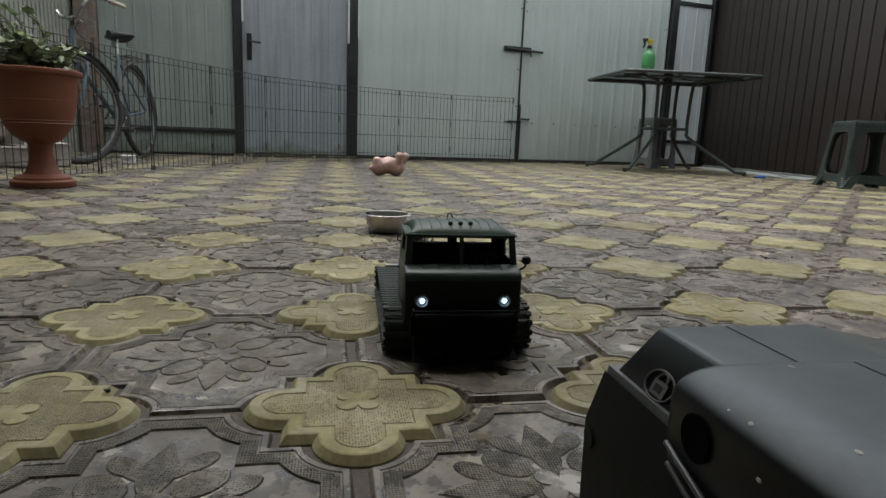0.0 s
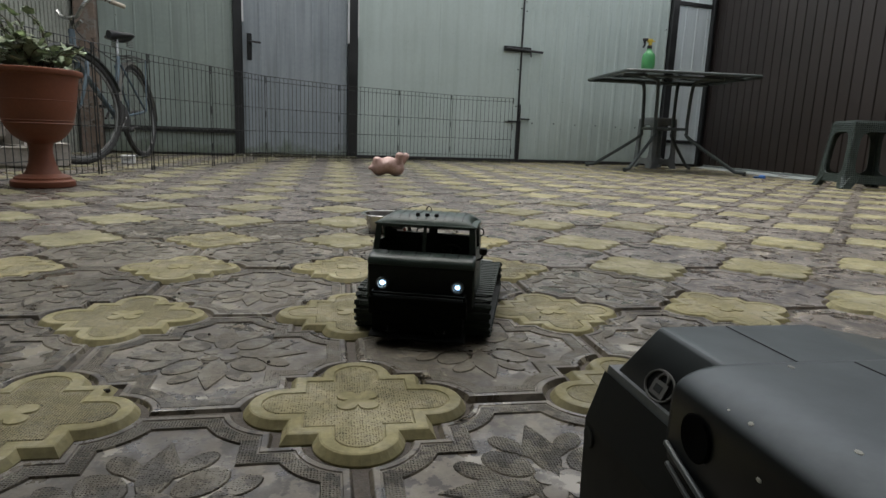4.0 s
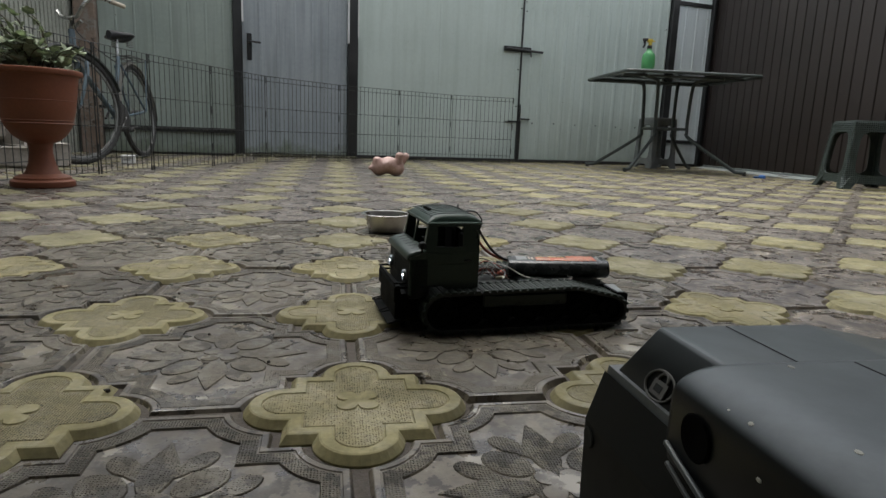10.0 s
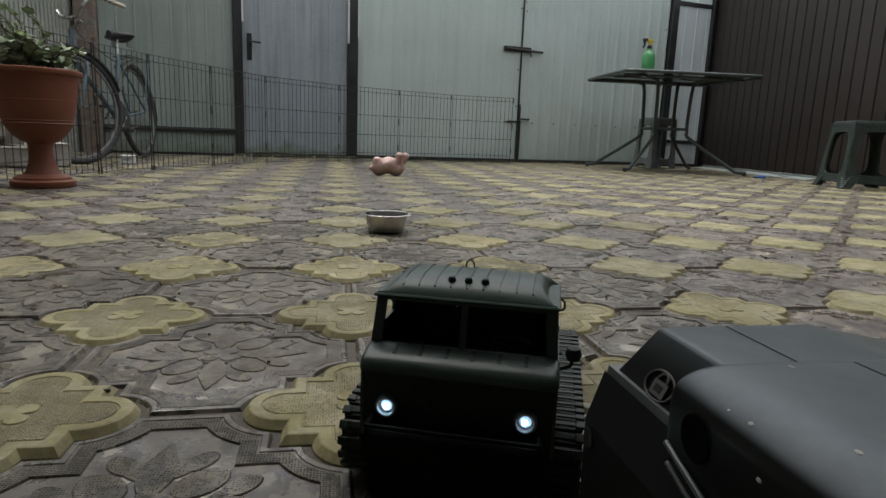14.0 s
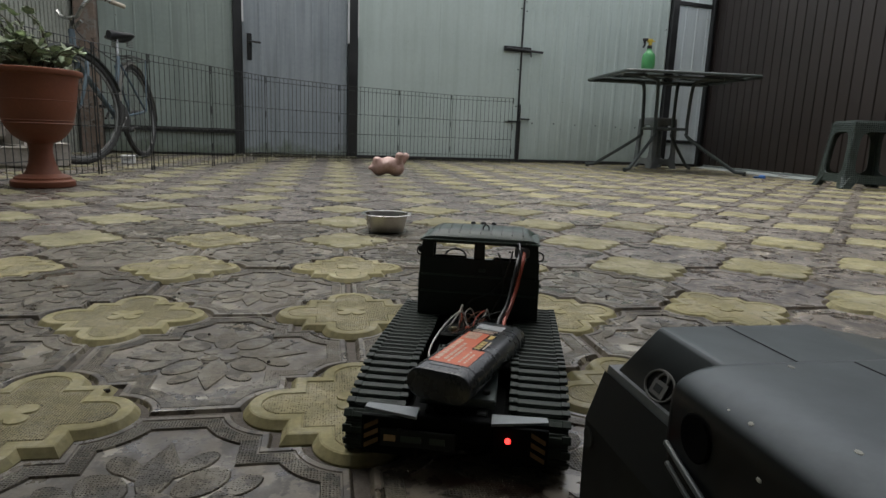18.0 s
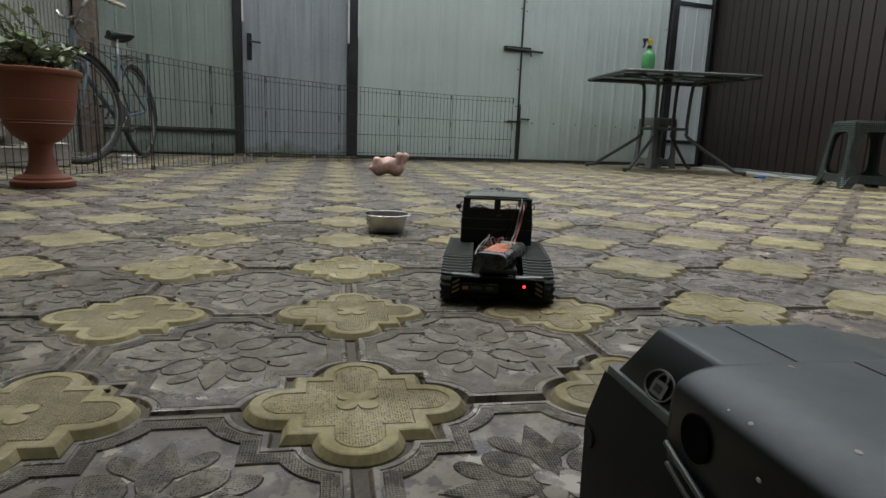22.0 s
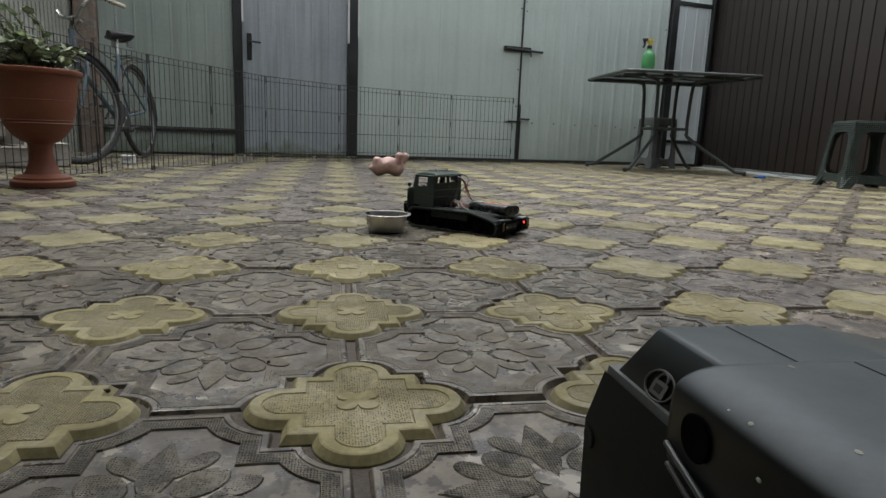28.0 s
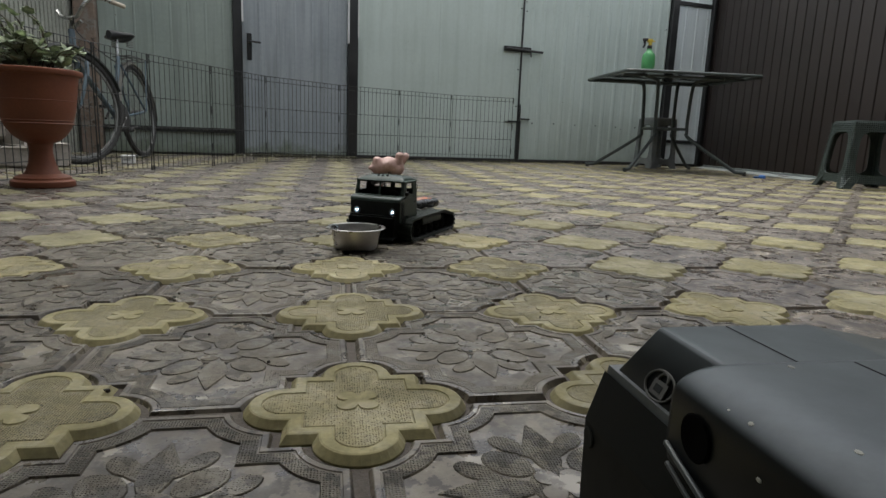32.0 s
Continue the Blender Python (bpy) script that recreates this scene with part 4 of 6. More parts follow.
def make_urn(x, y):
    urn = tagged(empty("plant_urn", pose(x, y, 0)), "terracotta-coloured goblet-shaped plant urn on the paving", "plant pot")
    turn = lambda bm, prof, seg: lathe(bm, [(r * 0.868, z * 0.987) for r, z in prof], seg)
    bm = bmesh.new()
    turn(bm, [(0.0437, 0.165), (0.0729, 0.1769), (0.1021, 0.1971), (0.1264, 0.2293), (0.1419, 0.2752), (0.1516, 0.3256), (0.1618, 0.3991), (0.1672, 0.4239), (0.1808, 0.4285), (0.1847, 0.4358), (0.1827, 0.4459), (0.173, 0.4487), (0.1604, 0.4413), (0.1536, 0.4083), (0.1439, 0.3991), (0.0, 0.3991)], 64)
    for z in (0.330, 0.254, 0.243):
        turn(bm, [(0.1515 if z > 0.3 else 0.1350, z), (0.1540 if z > 0.3 else 0.1385, z + 0.002), (0.1515 if z > 0.3 else 0.1350, z + 0.006)], 64)
    part("bowl", bm, TERRACOTTA, urn, smooth=True)
    bm = bmesh.new()
    turn(bm, [(0.075, 0.048), (0.062, 0.066), (0.052, 0.095), (0.046, 0.130), (0.046, 0.155), (0.052, 0.172)], 48)
    part("pedestal", bm, TERRACOTTA, urn, smooth=True)
    bm = bmesh.new()
    turn(bm, [(0, 0.0), (0.124, 0.0), (0.127, 0.004), (0.126, 0.022), (0.120, 0.027), (0.112, 0.029), (0.111, 0.037), (0.098, 0.042), (0.076, 0.050), (0, 0.052)], 56)
    part("base", bm, TERRACOTTA, urn, smooth=True)
    bm = bmesh.new()
    turn(bm, [(0, 0.418), (0.148, 0.414), (0.152, 0.41), (0.0, 0.402)], 32)
    part("soil", bm, JOINT, urn)


def leaf_mesh(name, length, width, lobes, rng):
    bm = bmesh.new()
    n = 14
    mid = bm.verts.new((length * 0.45, 0, 0.0))
    rim = []
    for i in range(n):
        a = 2 * math.pi * i / n
        r = 1 + lobes * math.cos(5 * a) + rng.uniform(-0.05, 0.05)
        x, y = length * (0.5 - 0.5 * math.cos(a) * r), width * 0.5 * math.sin(a) * r
        rim.append(bm.verts.new((x, y, 0.14 * abs(y) - 0.22 * max(0, x - 0.6 * length) + rng.uniform(-0.001, 0.001))))
    for i in range(n):
        bm.faces.new((mid, rim[i], rim[(i + 1) % n]))
    bmesh.ops.solidify(bm, geom=bm.faces[:], thickness=0.0009)
    for f in bm.faces:
        f.smooth = True
    me = bpy.data.meshes.new(name)
    bm.to_mesh(me)
    bm.free()
    me.materials.append(LEAF_GREEN)
    return me


def make_plant(x, y, z):
    plant = tagged(empty("potted_plant", pose(x, y, z)), "straggling green geranium-like plant growing in the urn", "plant")
    rng = random.Random(21)
    meshes = [leaf_mesh("leaf", 0.044, 0.040, 0.16, rng), leaf_mesh("leaf", 0.042, 0.020, 0.10, rng), leaf_mesh("leaf", 0.055, 0.022, 0.10, rng), leaf_mesh("leaf", 0.032, 0.028, 0.15, rng)]
    for k in range(58):
        a, reach = rng.uniform(0, 2 * math.pi), rng.uniform(0.05, 0.15)
        up = rng.uniform(0.03, 0.135)
        if k < 8:
            a, reach, up = rng.uniform(2.2, 4.2), rng.uniform(0.03, 0.12), rng.uniform(0.14, 0.27)
        b = (rng.uniform(-0.06, 0.06), rng.uniform(-0.06, 0.06), 0)
        e = (b[0] + reach * math.cos(a), b[1] + reach * math.sin(a), up)
        m = (b[0] + 0.4 * reach * math.cos(a), b[1] + 0.4 * reach * math.sin(a), up * 0.75)
        bm = bmesh.new()
        line = bend([b, m, e], 6)
        tube(bm, line, [0.0034 - 0.0022 * i / len(line) for i in range(len(line))], 5)
        part("stem", bm, STEM, plant)
        for _ in range(8):
            p = line[rng.randint(len(line) // 3, len(line) - 1)]
            ob = new("leaf", rng.choice(meshes))
            ob.parent = plant
            ob.matrix_basis = Matrix.Translation(p) @ Euler((rng.uniform(-0.7, 0.7), rng.uniform(-0.9, 0.4), rng.uniform(0, 6.28))).to_matrix().to_4x4() @ Matrix.Scale(rng.uniform(0.6, 1.05), 4)


# ---------- bicycle behind the wire fence ----------
def wheel(bm_tyre, bm_rim, bm_spoke, c, axis, r):
    ax = Vector(axis).normalized()
    u = ax.orthogonal().normalized()
    if abs(u.z) < 0.5:
        u = Vector((0, 0, 1))
    v = ax.cross(u)
    circle = lambda rad, n: [Vector(c) + rad * (u * math.cos(t) + v * math.sin(t)) for t in [2 * math.pi * i / n for i in range(n)]]
    tube(bm_tyre, circle(r - 0.018, 56), 0.018, 8, True)
    tube(bm_rim, circle(r - 0.040, 48), 0.010, 6, True)
    rod(bm_spoke, Vector(c) - ax * 0.045, Vector(c) + ax * 0.045, 0.014, 10)
    for i in range(28):
        t = 2 * math.pi * i / 28
        rod(bm_spoke, Vector(c) + ax * (0.025 if i % 2 else -0.025) + 0.015 * (u * math.cos(t + 0.4) + v * math.sin(t + 0.4)), Vector(c) + (r - 0.046) * (u * math.cos(t) + v * math.sin(t)), 0.0013, 4, caps=False)


def make_bicycle():
    bike = tagged(empty("bicycle", pose(-1.470, 4.47, 0, 6.5, 0, -92.7)), "old blue city bicycle with chrome handlebar leaning by the fence", "bicycle")
    R, WB, steer = 0.342, 1.02, radians(-26)
    turn = Matrix.Translation((WB, 0, 0)) @ Matrix.Rotation(steer, 4, "Z") @ Matrix.Translation((-WB, 0, 0))
    T = lambda *p: turn @ Vector(p)
    for name, c, ax in (("front_wheel", (WB, 0, R), turn.to_3x3() @ Vector((0, 1, 0))), ("rear_wheel", (0, 0, R), Vector((0, 1, 0)))):
        a, b, s = bmesh.new(), bmesh.new(), bmesh.new()
        wheel(a, b, s, c, ax, R)
        w = part(name, b, RIM_STEEL, bike, smooth=True)
        part("tyre", a, TYRE, w, smooth=True)
        part("spokes", s, RIM_STEEL, w)
    for name, cx, tr, span in (("front_mudguard", WB, turn, (20, 165)), ("rear_mudguard", 0, Matrix.Identity(4), (10, 190))):
        bm = bmesh.new()
        ringA = []
        for i in range(19):
            t = radians(span[0] + (span[1] - span[0]) * i / 18)
            ringA.append([bm.verts.new(tr @ Vector((cx + (R + d) * math.cos(t), y, R + (R + d) * math.sin(t)))) for y, d in ((-0.028, 0.004), (-0.018, 0.020), (0.018, 0.020), (0.028, 0.004))])
        for a, b in zip(ringA, ringA[1:]):
            for k in range(3):
                bm.faces.new((a[k], a[k + 1], b[k + 1], b[k]))
        bmesh.ops.solidify(bm, geom=bm.faces[:], thickness=0.0015)
        part(name, bm, PALE_GUARD if cx == 0 else DARK_GUARD, bike, smooth=True)
    seat_top, bb, head_low, head_top = Vector((0.20, 0, 0.72)), Vector((0.42, 0, 0.29)), Vector((0.90, 0, 0.62)), Vector((0.865, 0, 0.80))
    for name, a, b, r in (("seat_tube", bb, seat_top, 0.015), ("down_tube", bb, head_low, 0.017), ("top_tube", Vector((0.30, 0, 0.52)), head_low + Vector((0, 0, 0.06)), 0.015), ("head_tube", head_low, head_top, 0.019)):
        bm = bmesh.new()
        rod(bm, a, b, r, 10)
        part(name, bm, BLUE_PAINT, bike, smooth=True)
    for s in (1, -1):
        bm = bmesh.new()
        rod(bm, bb + Vector((0, s * 0.03, 0)), (0, s * 0.06, R), 0.009)
        part("chain_stay", bm, BLUE_PAINT, bike)
        bm = bmesh.new()
        rod(bm, seat_top + Vector((0.03, s * 0.02, -0.06)), (0, s * 0.06, R), 0.008)
        part("seat_stay", bm, BLUE_PAINT, bike)
        bm = bmesh.new()
        tube(bm, [T(0.905, s * 0.03, 0.60), T(0.925, s * 0.05, 0.55), T(0.985, s * 0.055, 0.42), T(WB, s * 0.055, R)], [0.012, 0.012, 0.010, 0.007], 8)
        part("fork_blade", bm, BLUE_PAINT, bike, smooth=True)
        bm = bmesh.new()
        rod(bm, bb + Vector((0.14 * s, s * 0.07, -0.09 * s)), bb + Vector((0, s * 0.07, 0)), 0.008)
        crank = part("crank", bm, TYRE, bike)
        bm = bmesh.new()
        p = bb + Vector((0.14 * s, s * 0.11, -0.09 * s))
        box(bm, p.x - 0.045, p.x + 0.045, p.y - 0.03, p.y + 0.03, p.z - 0.012, p.z + 0.012, 0.004)
        part("pedal", bm, TYRE, crank)
        bm = bmesh.new()
        rod(bm, (-0.16, s * 0.065, 0.735), (0, s * 0.065, R), 0.005)
        part("carrier_strut", bm, BLUE_PAINT, bike)
    bm = bmesh.new()
    rod(bm, seat_top, seat_top + Vector((-0.03, 0, 0.13)), 0.011)
    part("seat_post", bm, CHROME, bike)
    bm = bmesh.new()
    rows = []
    for x, w, z in ((-0.13, 0.060, 0.865), (-0.11, 0.095, 0.875), (-0.05, 0.100, 0.872), (0.02, 0.060, 0.868), (0.09, 0.028, 0.868), (0.125, 0.018, 0.860)):
        rows.append([bm.verts.new((0.175 + x, w * c, z + 0.028 * s)) for c, s in [(math.cos(a), math.sin(a)) for a in [2 * math.pi * i / 14 for i in range(14)]]])
    for a, b in zip(rows, rows[1:]):
        for k in range(14):
            bm.faces.new((a[k], a[(k + 1) % 14], b[(k + 1) % 14], b[k]))
    bm.faces.new(rows[0][::-1])
    bm.faces.new(rows[-1])
    saddle = part("saddle", bm, SADDLE_SKIN, bike, "black vinyl sprung saddle", smooth=True)
    for s in (1, -1):
        bm = bmesh.new()
        tube(bm, [(0.075 + 0.022 * math.cos(a), s * 0.05 + 0.022 * math.sin(a), 0.795 + 0.06 * a / 25) for a in [i * 0.5 for i in range(51)]], 0.003, 5)
        part("saddle_spring", bm, RIM_STEEL, saddle)
    bm = bmesh.new()
    for y in (-0.06, 0, 0.06):
        rod(bm, (0.13, y, 0.735), (-0.27, y, 0.735), 0.005)
    for x in (0.13, 0.0, -0.13, -0.27):
        rod(bm, (x, -0.063, 0.735), (x, 0.063, 0.735), 0.005)
    part("rear_carrier", bm, RIM_STEEL, bike)
    bm = bmesh.new()
    rod(bm, head_top, T(0.858, 0, 0.845), 0.012)
    part("stem", bm, CHROME, bike)
    bm = bmesh.new()
    bar = [T(0.885, -0.150, 0.918), T(0.895, -0.110, 0.880), T(0.900, -0.055, 0.862), T(0.885, -0.005, 0.866), T(0.890, 0.028, 0.885), T(0.860, 0.058, 0.945), T(0.800, 0.076, 0.975), T(0.680, 0.082, 0.968), T(0.600, 0.082, 0.955)]
    tube(bm, bend(bar, 5), 0.011, 8)
    hb = part("handlebar", bm, CHROME, bike, "swept-back chrome handlebar", smooth=True)
    for s in (1,):
        bm = bmesh.new()
        rod(bm, T(0.700, s * 0.082, 0.9705), T(0.595, s * 0.082, 0.9545), 0.0135, 10)
        part("grip", bm, plain("cream_grip", (0.42, 0.38, 0.30), 0.5), hb)
    bm = bmesh.new()
    lathe(bm, [(0, 0), (0.085, 0.0), (0.09, 0.003), (0.085, 0.006), (0, 0.006)], 24, pose(bb.x, 0.055, bb.z, 90, 0, 0))
    part("chainring", bm, TYRE, bike)
    bm = bmesh.new()
    tube(bm, bend([(0.30, 0.03, 0.66), (0.55, 0.035, 0.70), (0.85, 0.03, 0.78), T(0.93, 0.02, 0.86)], 5), 0.003, 5)
    part("brake_cable", bm, TYRE, bike)


# ---------- wire playpen fence ----------
def make_playpen():
    pen = tagged(empty("playpen_fence"), "folding dark wire pet fence of hinged panels standing on the paving", "wire fence")
    posts = [(-1.46, 1.50), (-1.350, 2.08), (-1.177, 2.72), (-1.042, 3.12), (-0.812, 3.62), (-0.536, 4.17), (-0.002, 4.68), (0.525, 4.95), (1.041, 5.20), (1.656, 5.23)]
    H = 0.628
    cache = {}
    for (x0, y0), (x1, y1) in zip(posts, posts[1:]):
        L, a = math.hypot(x1 - x0, y1 - y0), math.degrees(math.atan2(y1 - y0, x1 - x0))
        L -= 0.012
        bm = bmesh.new()
        tube(bm, [(0.004, 0, 0.012), (0.004, 0, H), (L - 0.004, 0, H), (L - 0.004, 0, 0.012)], 0.0032, 5, True)
        for x in (0.004, L - 0.004):
            rod(bm, (x, 0, 0.0), (x, 0, 0.03), 0.0045, 6)
        panel = part("panel", bm, WIRE, pen, at=pose(x0 + 0.006 * math.cos(radians(a)), y0 + 0.006 * math.sin(radians(a)), 0, 0, 0, a))
        n = max(8, round(L / 0.040))
        if "up" not in cache:
            bm = bmesh.new()
            rod(bm, (0, 0, 0.012), (0, 0, H), 0.0019, 5, caps=False)
            ob = part("upright_wire", bm, WIRE, panel)
            cache["up"] = ob.data
            ob.matrix_basis = pose(L / n, 0, 0)
            first = 2
        else:
            first = 1
        for i in range(first, n):
            ob = new("upright_wire", cache["up"])
            ob.parent = panel
            ob.matrix_basis = pose(L * i / n, 0.002, 0)
        for z in (0.08, 0.235, 0.40, H - 0.035):
            bm = bmesh.new()
            rod(bm, (0.004, -0.001, z), (L - 0.004, -0.001, z), 0.0022, 5, caps=False)
            part("cross_wire", bm, WIRE, panel)
        for z in (0.10, 0.33, 0.58):
            bm = bmesh.new()
            rod(bm, (L + 0.001, 0, z), (L + 0.001, 0, z + 0.05), 0.005, 6)
            part("hinge", bm, WIRE, panel)


# ---------- table, bottle, stools ----------
TABLE_H = 0.86


def make_table():
    cx, cy = 3.0, 4.80
    yaw = -4.0
    tb = tagged(empty("garden_table", pose(cx, cy, 0, 0, 0, yaw)), "dark metal-framed garden table with a smoked glass top", "table")
    hx, hy = 0.605, 0.51
    bm = bmesh.new()
    o = []
    for sx, sy, a0 in ((1, 1, 0), (-1, 1, 90), (-1, -1, 180), (1, -1, 270)):
        o += [(sx * (hx - 0.06) + 0.06 * math.cos(radians(a0 + i * 22.5)), sy * (hy - 0.06) + 0.06 * math.sin(radians(a0 + i * 22.5))) for i in range(5)]
    prism(bm, inset(o, 0.012), TABLE_H - 0.004, TABLE_H + 0.003)
    glass = worn("smoked_ripple_glass", (0.020, 0.026, 0.025), (0.035, 0.042, 0.040), (0.08, 0.2), 20, 60, 0.1, 0.0006)
    part("tabletop", bm, glass, tb, "smoked glass tabletop")
    bm = bmesh.new()
    tube(bm, [(x, y, TABLE_H - 0.012) for x, y in o], 0.014, 8, True)
    part("rim", bm, TABLE_PAINT, tb, smooth=True)
    for sx, sy in ((1, 1), (-1, 1), (-1, -1), (1, -1)):
        bm = bmesh.new()
        pts = [(sx * 0.36, sy * 0.32, TABLE_H - 0.03), (sx * 0.20, sy * 0.18, TABLE_H - 0.045), (sx * 0.165, sy * 0.15, TABLE_H - 0.10), (sx * 0.155, sy * 0.14, 0.55), (sx * 0.155, sy * 0.14, 0.37), (sx * 0.18, sy * 0.17, 0.30), (sx * 0.46, sy * 0.41, 0.055), (sx * 0.49, sy * 0.44, 0.030), (sx * 0.555, sy * 0.50, 0.026)]
        tube(bm, bend(pts, 4), 0.0155, 8)
        leg = part("leg", bm, TABLE_PAINT, tb, smooth=True)
        bm = bmesh.new()
        rod(bm, (sx * 0.545, sy * 0.49, 0.0), (sx * 0.545, sy * 0.49, 0.016), 0.016, 10)
        part("foot", bm, TYRE, leg)
    bm = bmesh.new()
    tube(bm, [(0.155, 0.14, 0.39), (-0.155, 0.14, 0.39), (-0.155, -0.14, 0.39), (0.155, -0.14, 0.39)], 0.012, 8, True)
    part("brace", bm, TABLE_PAINT, tb)
    bm = bmesh.new()
    for s in (1, -1):
        rod(bm, (-hx + 0.05, s * 0.30, TABLE_H - 0.026), (hx - 0.05, s * 0.30, TABLE_H - 0.026), 0.010)
    part("crossbar", bm, TABLE_PAINT, tb)


def make_bottle():
    b = tagged(empty("spray_bottle", pose(2.62, 4.50, TABLE_H + 0.003)), "green plastic spray bottle with a yellow trigger head on the table", "spray bottle")
    n = Nodes("translucent_green_plastic")
    n.p.inputs["Base Color"].default_value = (0.07, 0.30, 0.10, 1)
    n.p.inputs["Roughness"].default_value = 0.3
    n.p.inputs["Subsurface Weight"].default_value = 0.15
    n.bump(n.noise(40, 3), 0.1, 0.001)
    bm = bmesh.new()
    prof = [(0, 0), (0.043, 0.0), (0.048, 0.005)]
    for i in range(11):
        z = 0.014 + i * 0.0125
        r = 0.028 + 0.0300 * math.sqrt(max(0, 1 - ((z - 0.070) / 0.100) ** 2))
        prof += [(r, z), (r - 0.0015, z + 0.005)]
    prof += [(0.030, 0.162), (0.022, 0.176), (0.018, 0.190), (0, 0.190)]
    lathe(bm, prof, 36)
    part("body", bm, n.mat, b, smooth=True)
    bm = bmesh.new()
    lathe(bm, [(0, 0.188), (0.021, 0.188), (0.021, 0.210), (0.016, 0.214), (0, 0.214)], 20)
    part("collar", bm, plain("black_plastic_cap", (0.012, 0.012, 0.013), 0.4), b)
    yel = plain("yellow_plastic", (0.55, 0.42, 0.05), 0.4)
    bm = bmesh.new()
    box(bm, -0.026, 0.022, -0.012, 0.012, 0.238, 0.268, 0.005, seg=2)
    box(bm, -0.010, 0.014, -0.011, 0.011, 0.212, 0.242, 0.003)
    rod(bm, (0.02, 0, 0.253), (0.042, 0, 0.248), 0.006)
    part("spray_head", bm, yel, b, smooth=True)
    bm = bmesh.new()
    tube(bm, bend([(-0.010, 0, 0.256), (-0.034, 0, 0.262), (-0.050, 0, 0.246), (-0.046, 0, 0.222), (-0.058, 0, 0.194)], 4), [0.012] * 5 + [0.011] * 6 + [0.009] * 6, 8)
    box(bm, -0.066, -0.030, -0.010, 0.010, 0.252, 0.272, 0.004)
    part("trigger", bm, plain("black_plastic_trigger", (0.012, 0.012, 0.013), 0.4), b, smooth=True)


def make_stool(name, m, mat, H, label, t=0.145, f=0.20):
    st = tagged(empty(name, m), label, "stool", group="plastic stools")
    bm = bmesh.new()
    o = []
    for sx, sy, a0 in ((1, 1, 0), (-1, 1, 90), (-1, -1, 180), (1, -1, 270)):
        o += [(sx * (t - 0.035) + 0.035 * math.cos(radians(a0 + i * 22.5)), sy * (t - 0.035) + 0.035 * math.sin(radians(a0 + i * 22.5))) for i in range(5)]
    prism(bm, o, H - 0.010, H, 0.004)
    for i in range(7):
        for k in range(7):
            box(bm, -0.099 + i * 0.030, -0.081 + i * 0.030, -0.099 + k * 0.030, -0.081 + k * 0.030, H, H + 0.0015)
    part("seat", bm, mat, st)
    at = lambda z: f + (t - f) * z / H + 0.014 * max(0, 1 - z / 0.06) ** 2
    power = lambda v, e: math.copysign(abs(v) ** e, v)
    for k in range(4):
        turn = pose(0, 0, 0, 0, 0, 90 * k)
        # one side: a sloping frame with a rounded window, open between the feet
        bm, N = bmesh.new(), 48
        top, zc, hz = H - 0.010, (0.095 + H - 0.075) / 2, (H - 0.075 - 0.095) / 2
        rims = []
        for i in range(N):
            q = 2 * math.pi * (i + 0.5) / N
            c, s = math.cos(q), math.sin(q)
            zi = zc + hz * power(s, 0.42)
            ui = (at(zi) - 0.052) * power(c, 0.42)
            zo = top / 2 + top / 2 * max(-1, min(1, 1.25 * power(s, 0.5)))
            uo = at(zo) * max(-1, min(1, 1.25 * power(c, 0.5)))
            if abs(uo) < at(0) - 0.075:
                zo = max(zo, 0.040)
            rims.append([Vector((at(zo), uo, zo)), Vector((at(zi), ui, zi)), Vector((at(zi) - 0.010, ui * 0.97, zi)), Vector((at(zo) - 0.007, uo * 0.985, zo))])
        rings = [[bm.verts.new(turn @ p) for p in r] for r in rims]
        for a, b in zip(rings, rings[1:] + rings[:1]):
            for j in range(4):
                bm.faces.new((a[j], a[(j + 1) % 4], b[(j + 1) % 4], b[j]))
        part("side_frame", bm, mat, st)
        bm = bmesh.new()
        tube(bm, [turn @ Vector((at(z) - 0.008, at(z) - 0.008, z)) for z in (0.0, 0.02, 0.05, 0.2, H - 0.012)], [0.015, 0.013, 0.010, 0.010, 0.012], 8)
        part("leg", bm, mat, st, smooth=True)
    bm = bmesh.new()
    prism(bm, inset(o, -0.006), H - 0.030, H - 0.009, 0.003)
    part("seat_rim", bm, mat, st)


# ---------- small things on the paving ----------
def blob(name, balls, mat, label, category, m, voxel=0.006):
    bm = bmesh.new()
    for x, y, z, rx, ry, rz, turn in balls:
        got = bmesh.ops.create_icosphere(bm, subdivisions=3, radius=1)
        bmesh.ops.transform(bm, matrix=pose(x, y, z, 0, turn, 0) @ Matrix.Diagonal((rx, ry, rz, 1)), verts=got["verts"])
    ob = part(name, bm, mat, at=m, smooth=True)
    r = ob.modifiers.new("blend", "REMESH")
    r.mode, r.voxel_size, r.use_smooth_shade = "VOXEL", voxel, True
    s = ob.modifiers.new("soft", "SMOOTH")
    s.factor, s.iterations = 0.5, 8
    return tagged(ob, label, category)


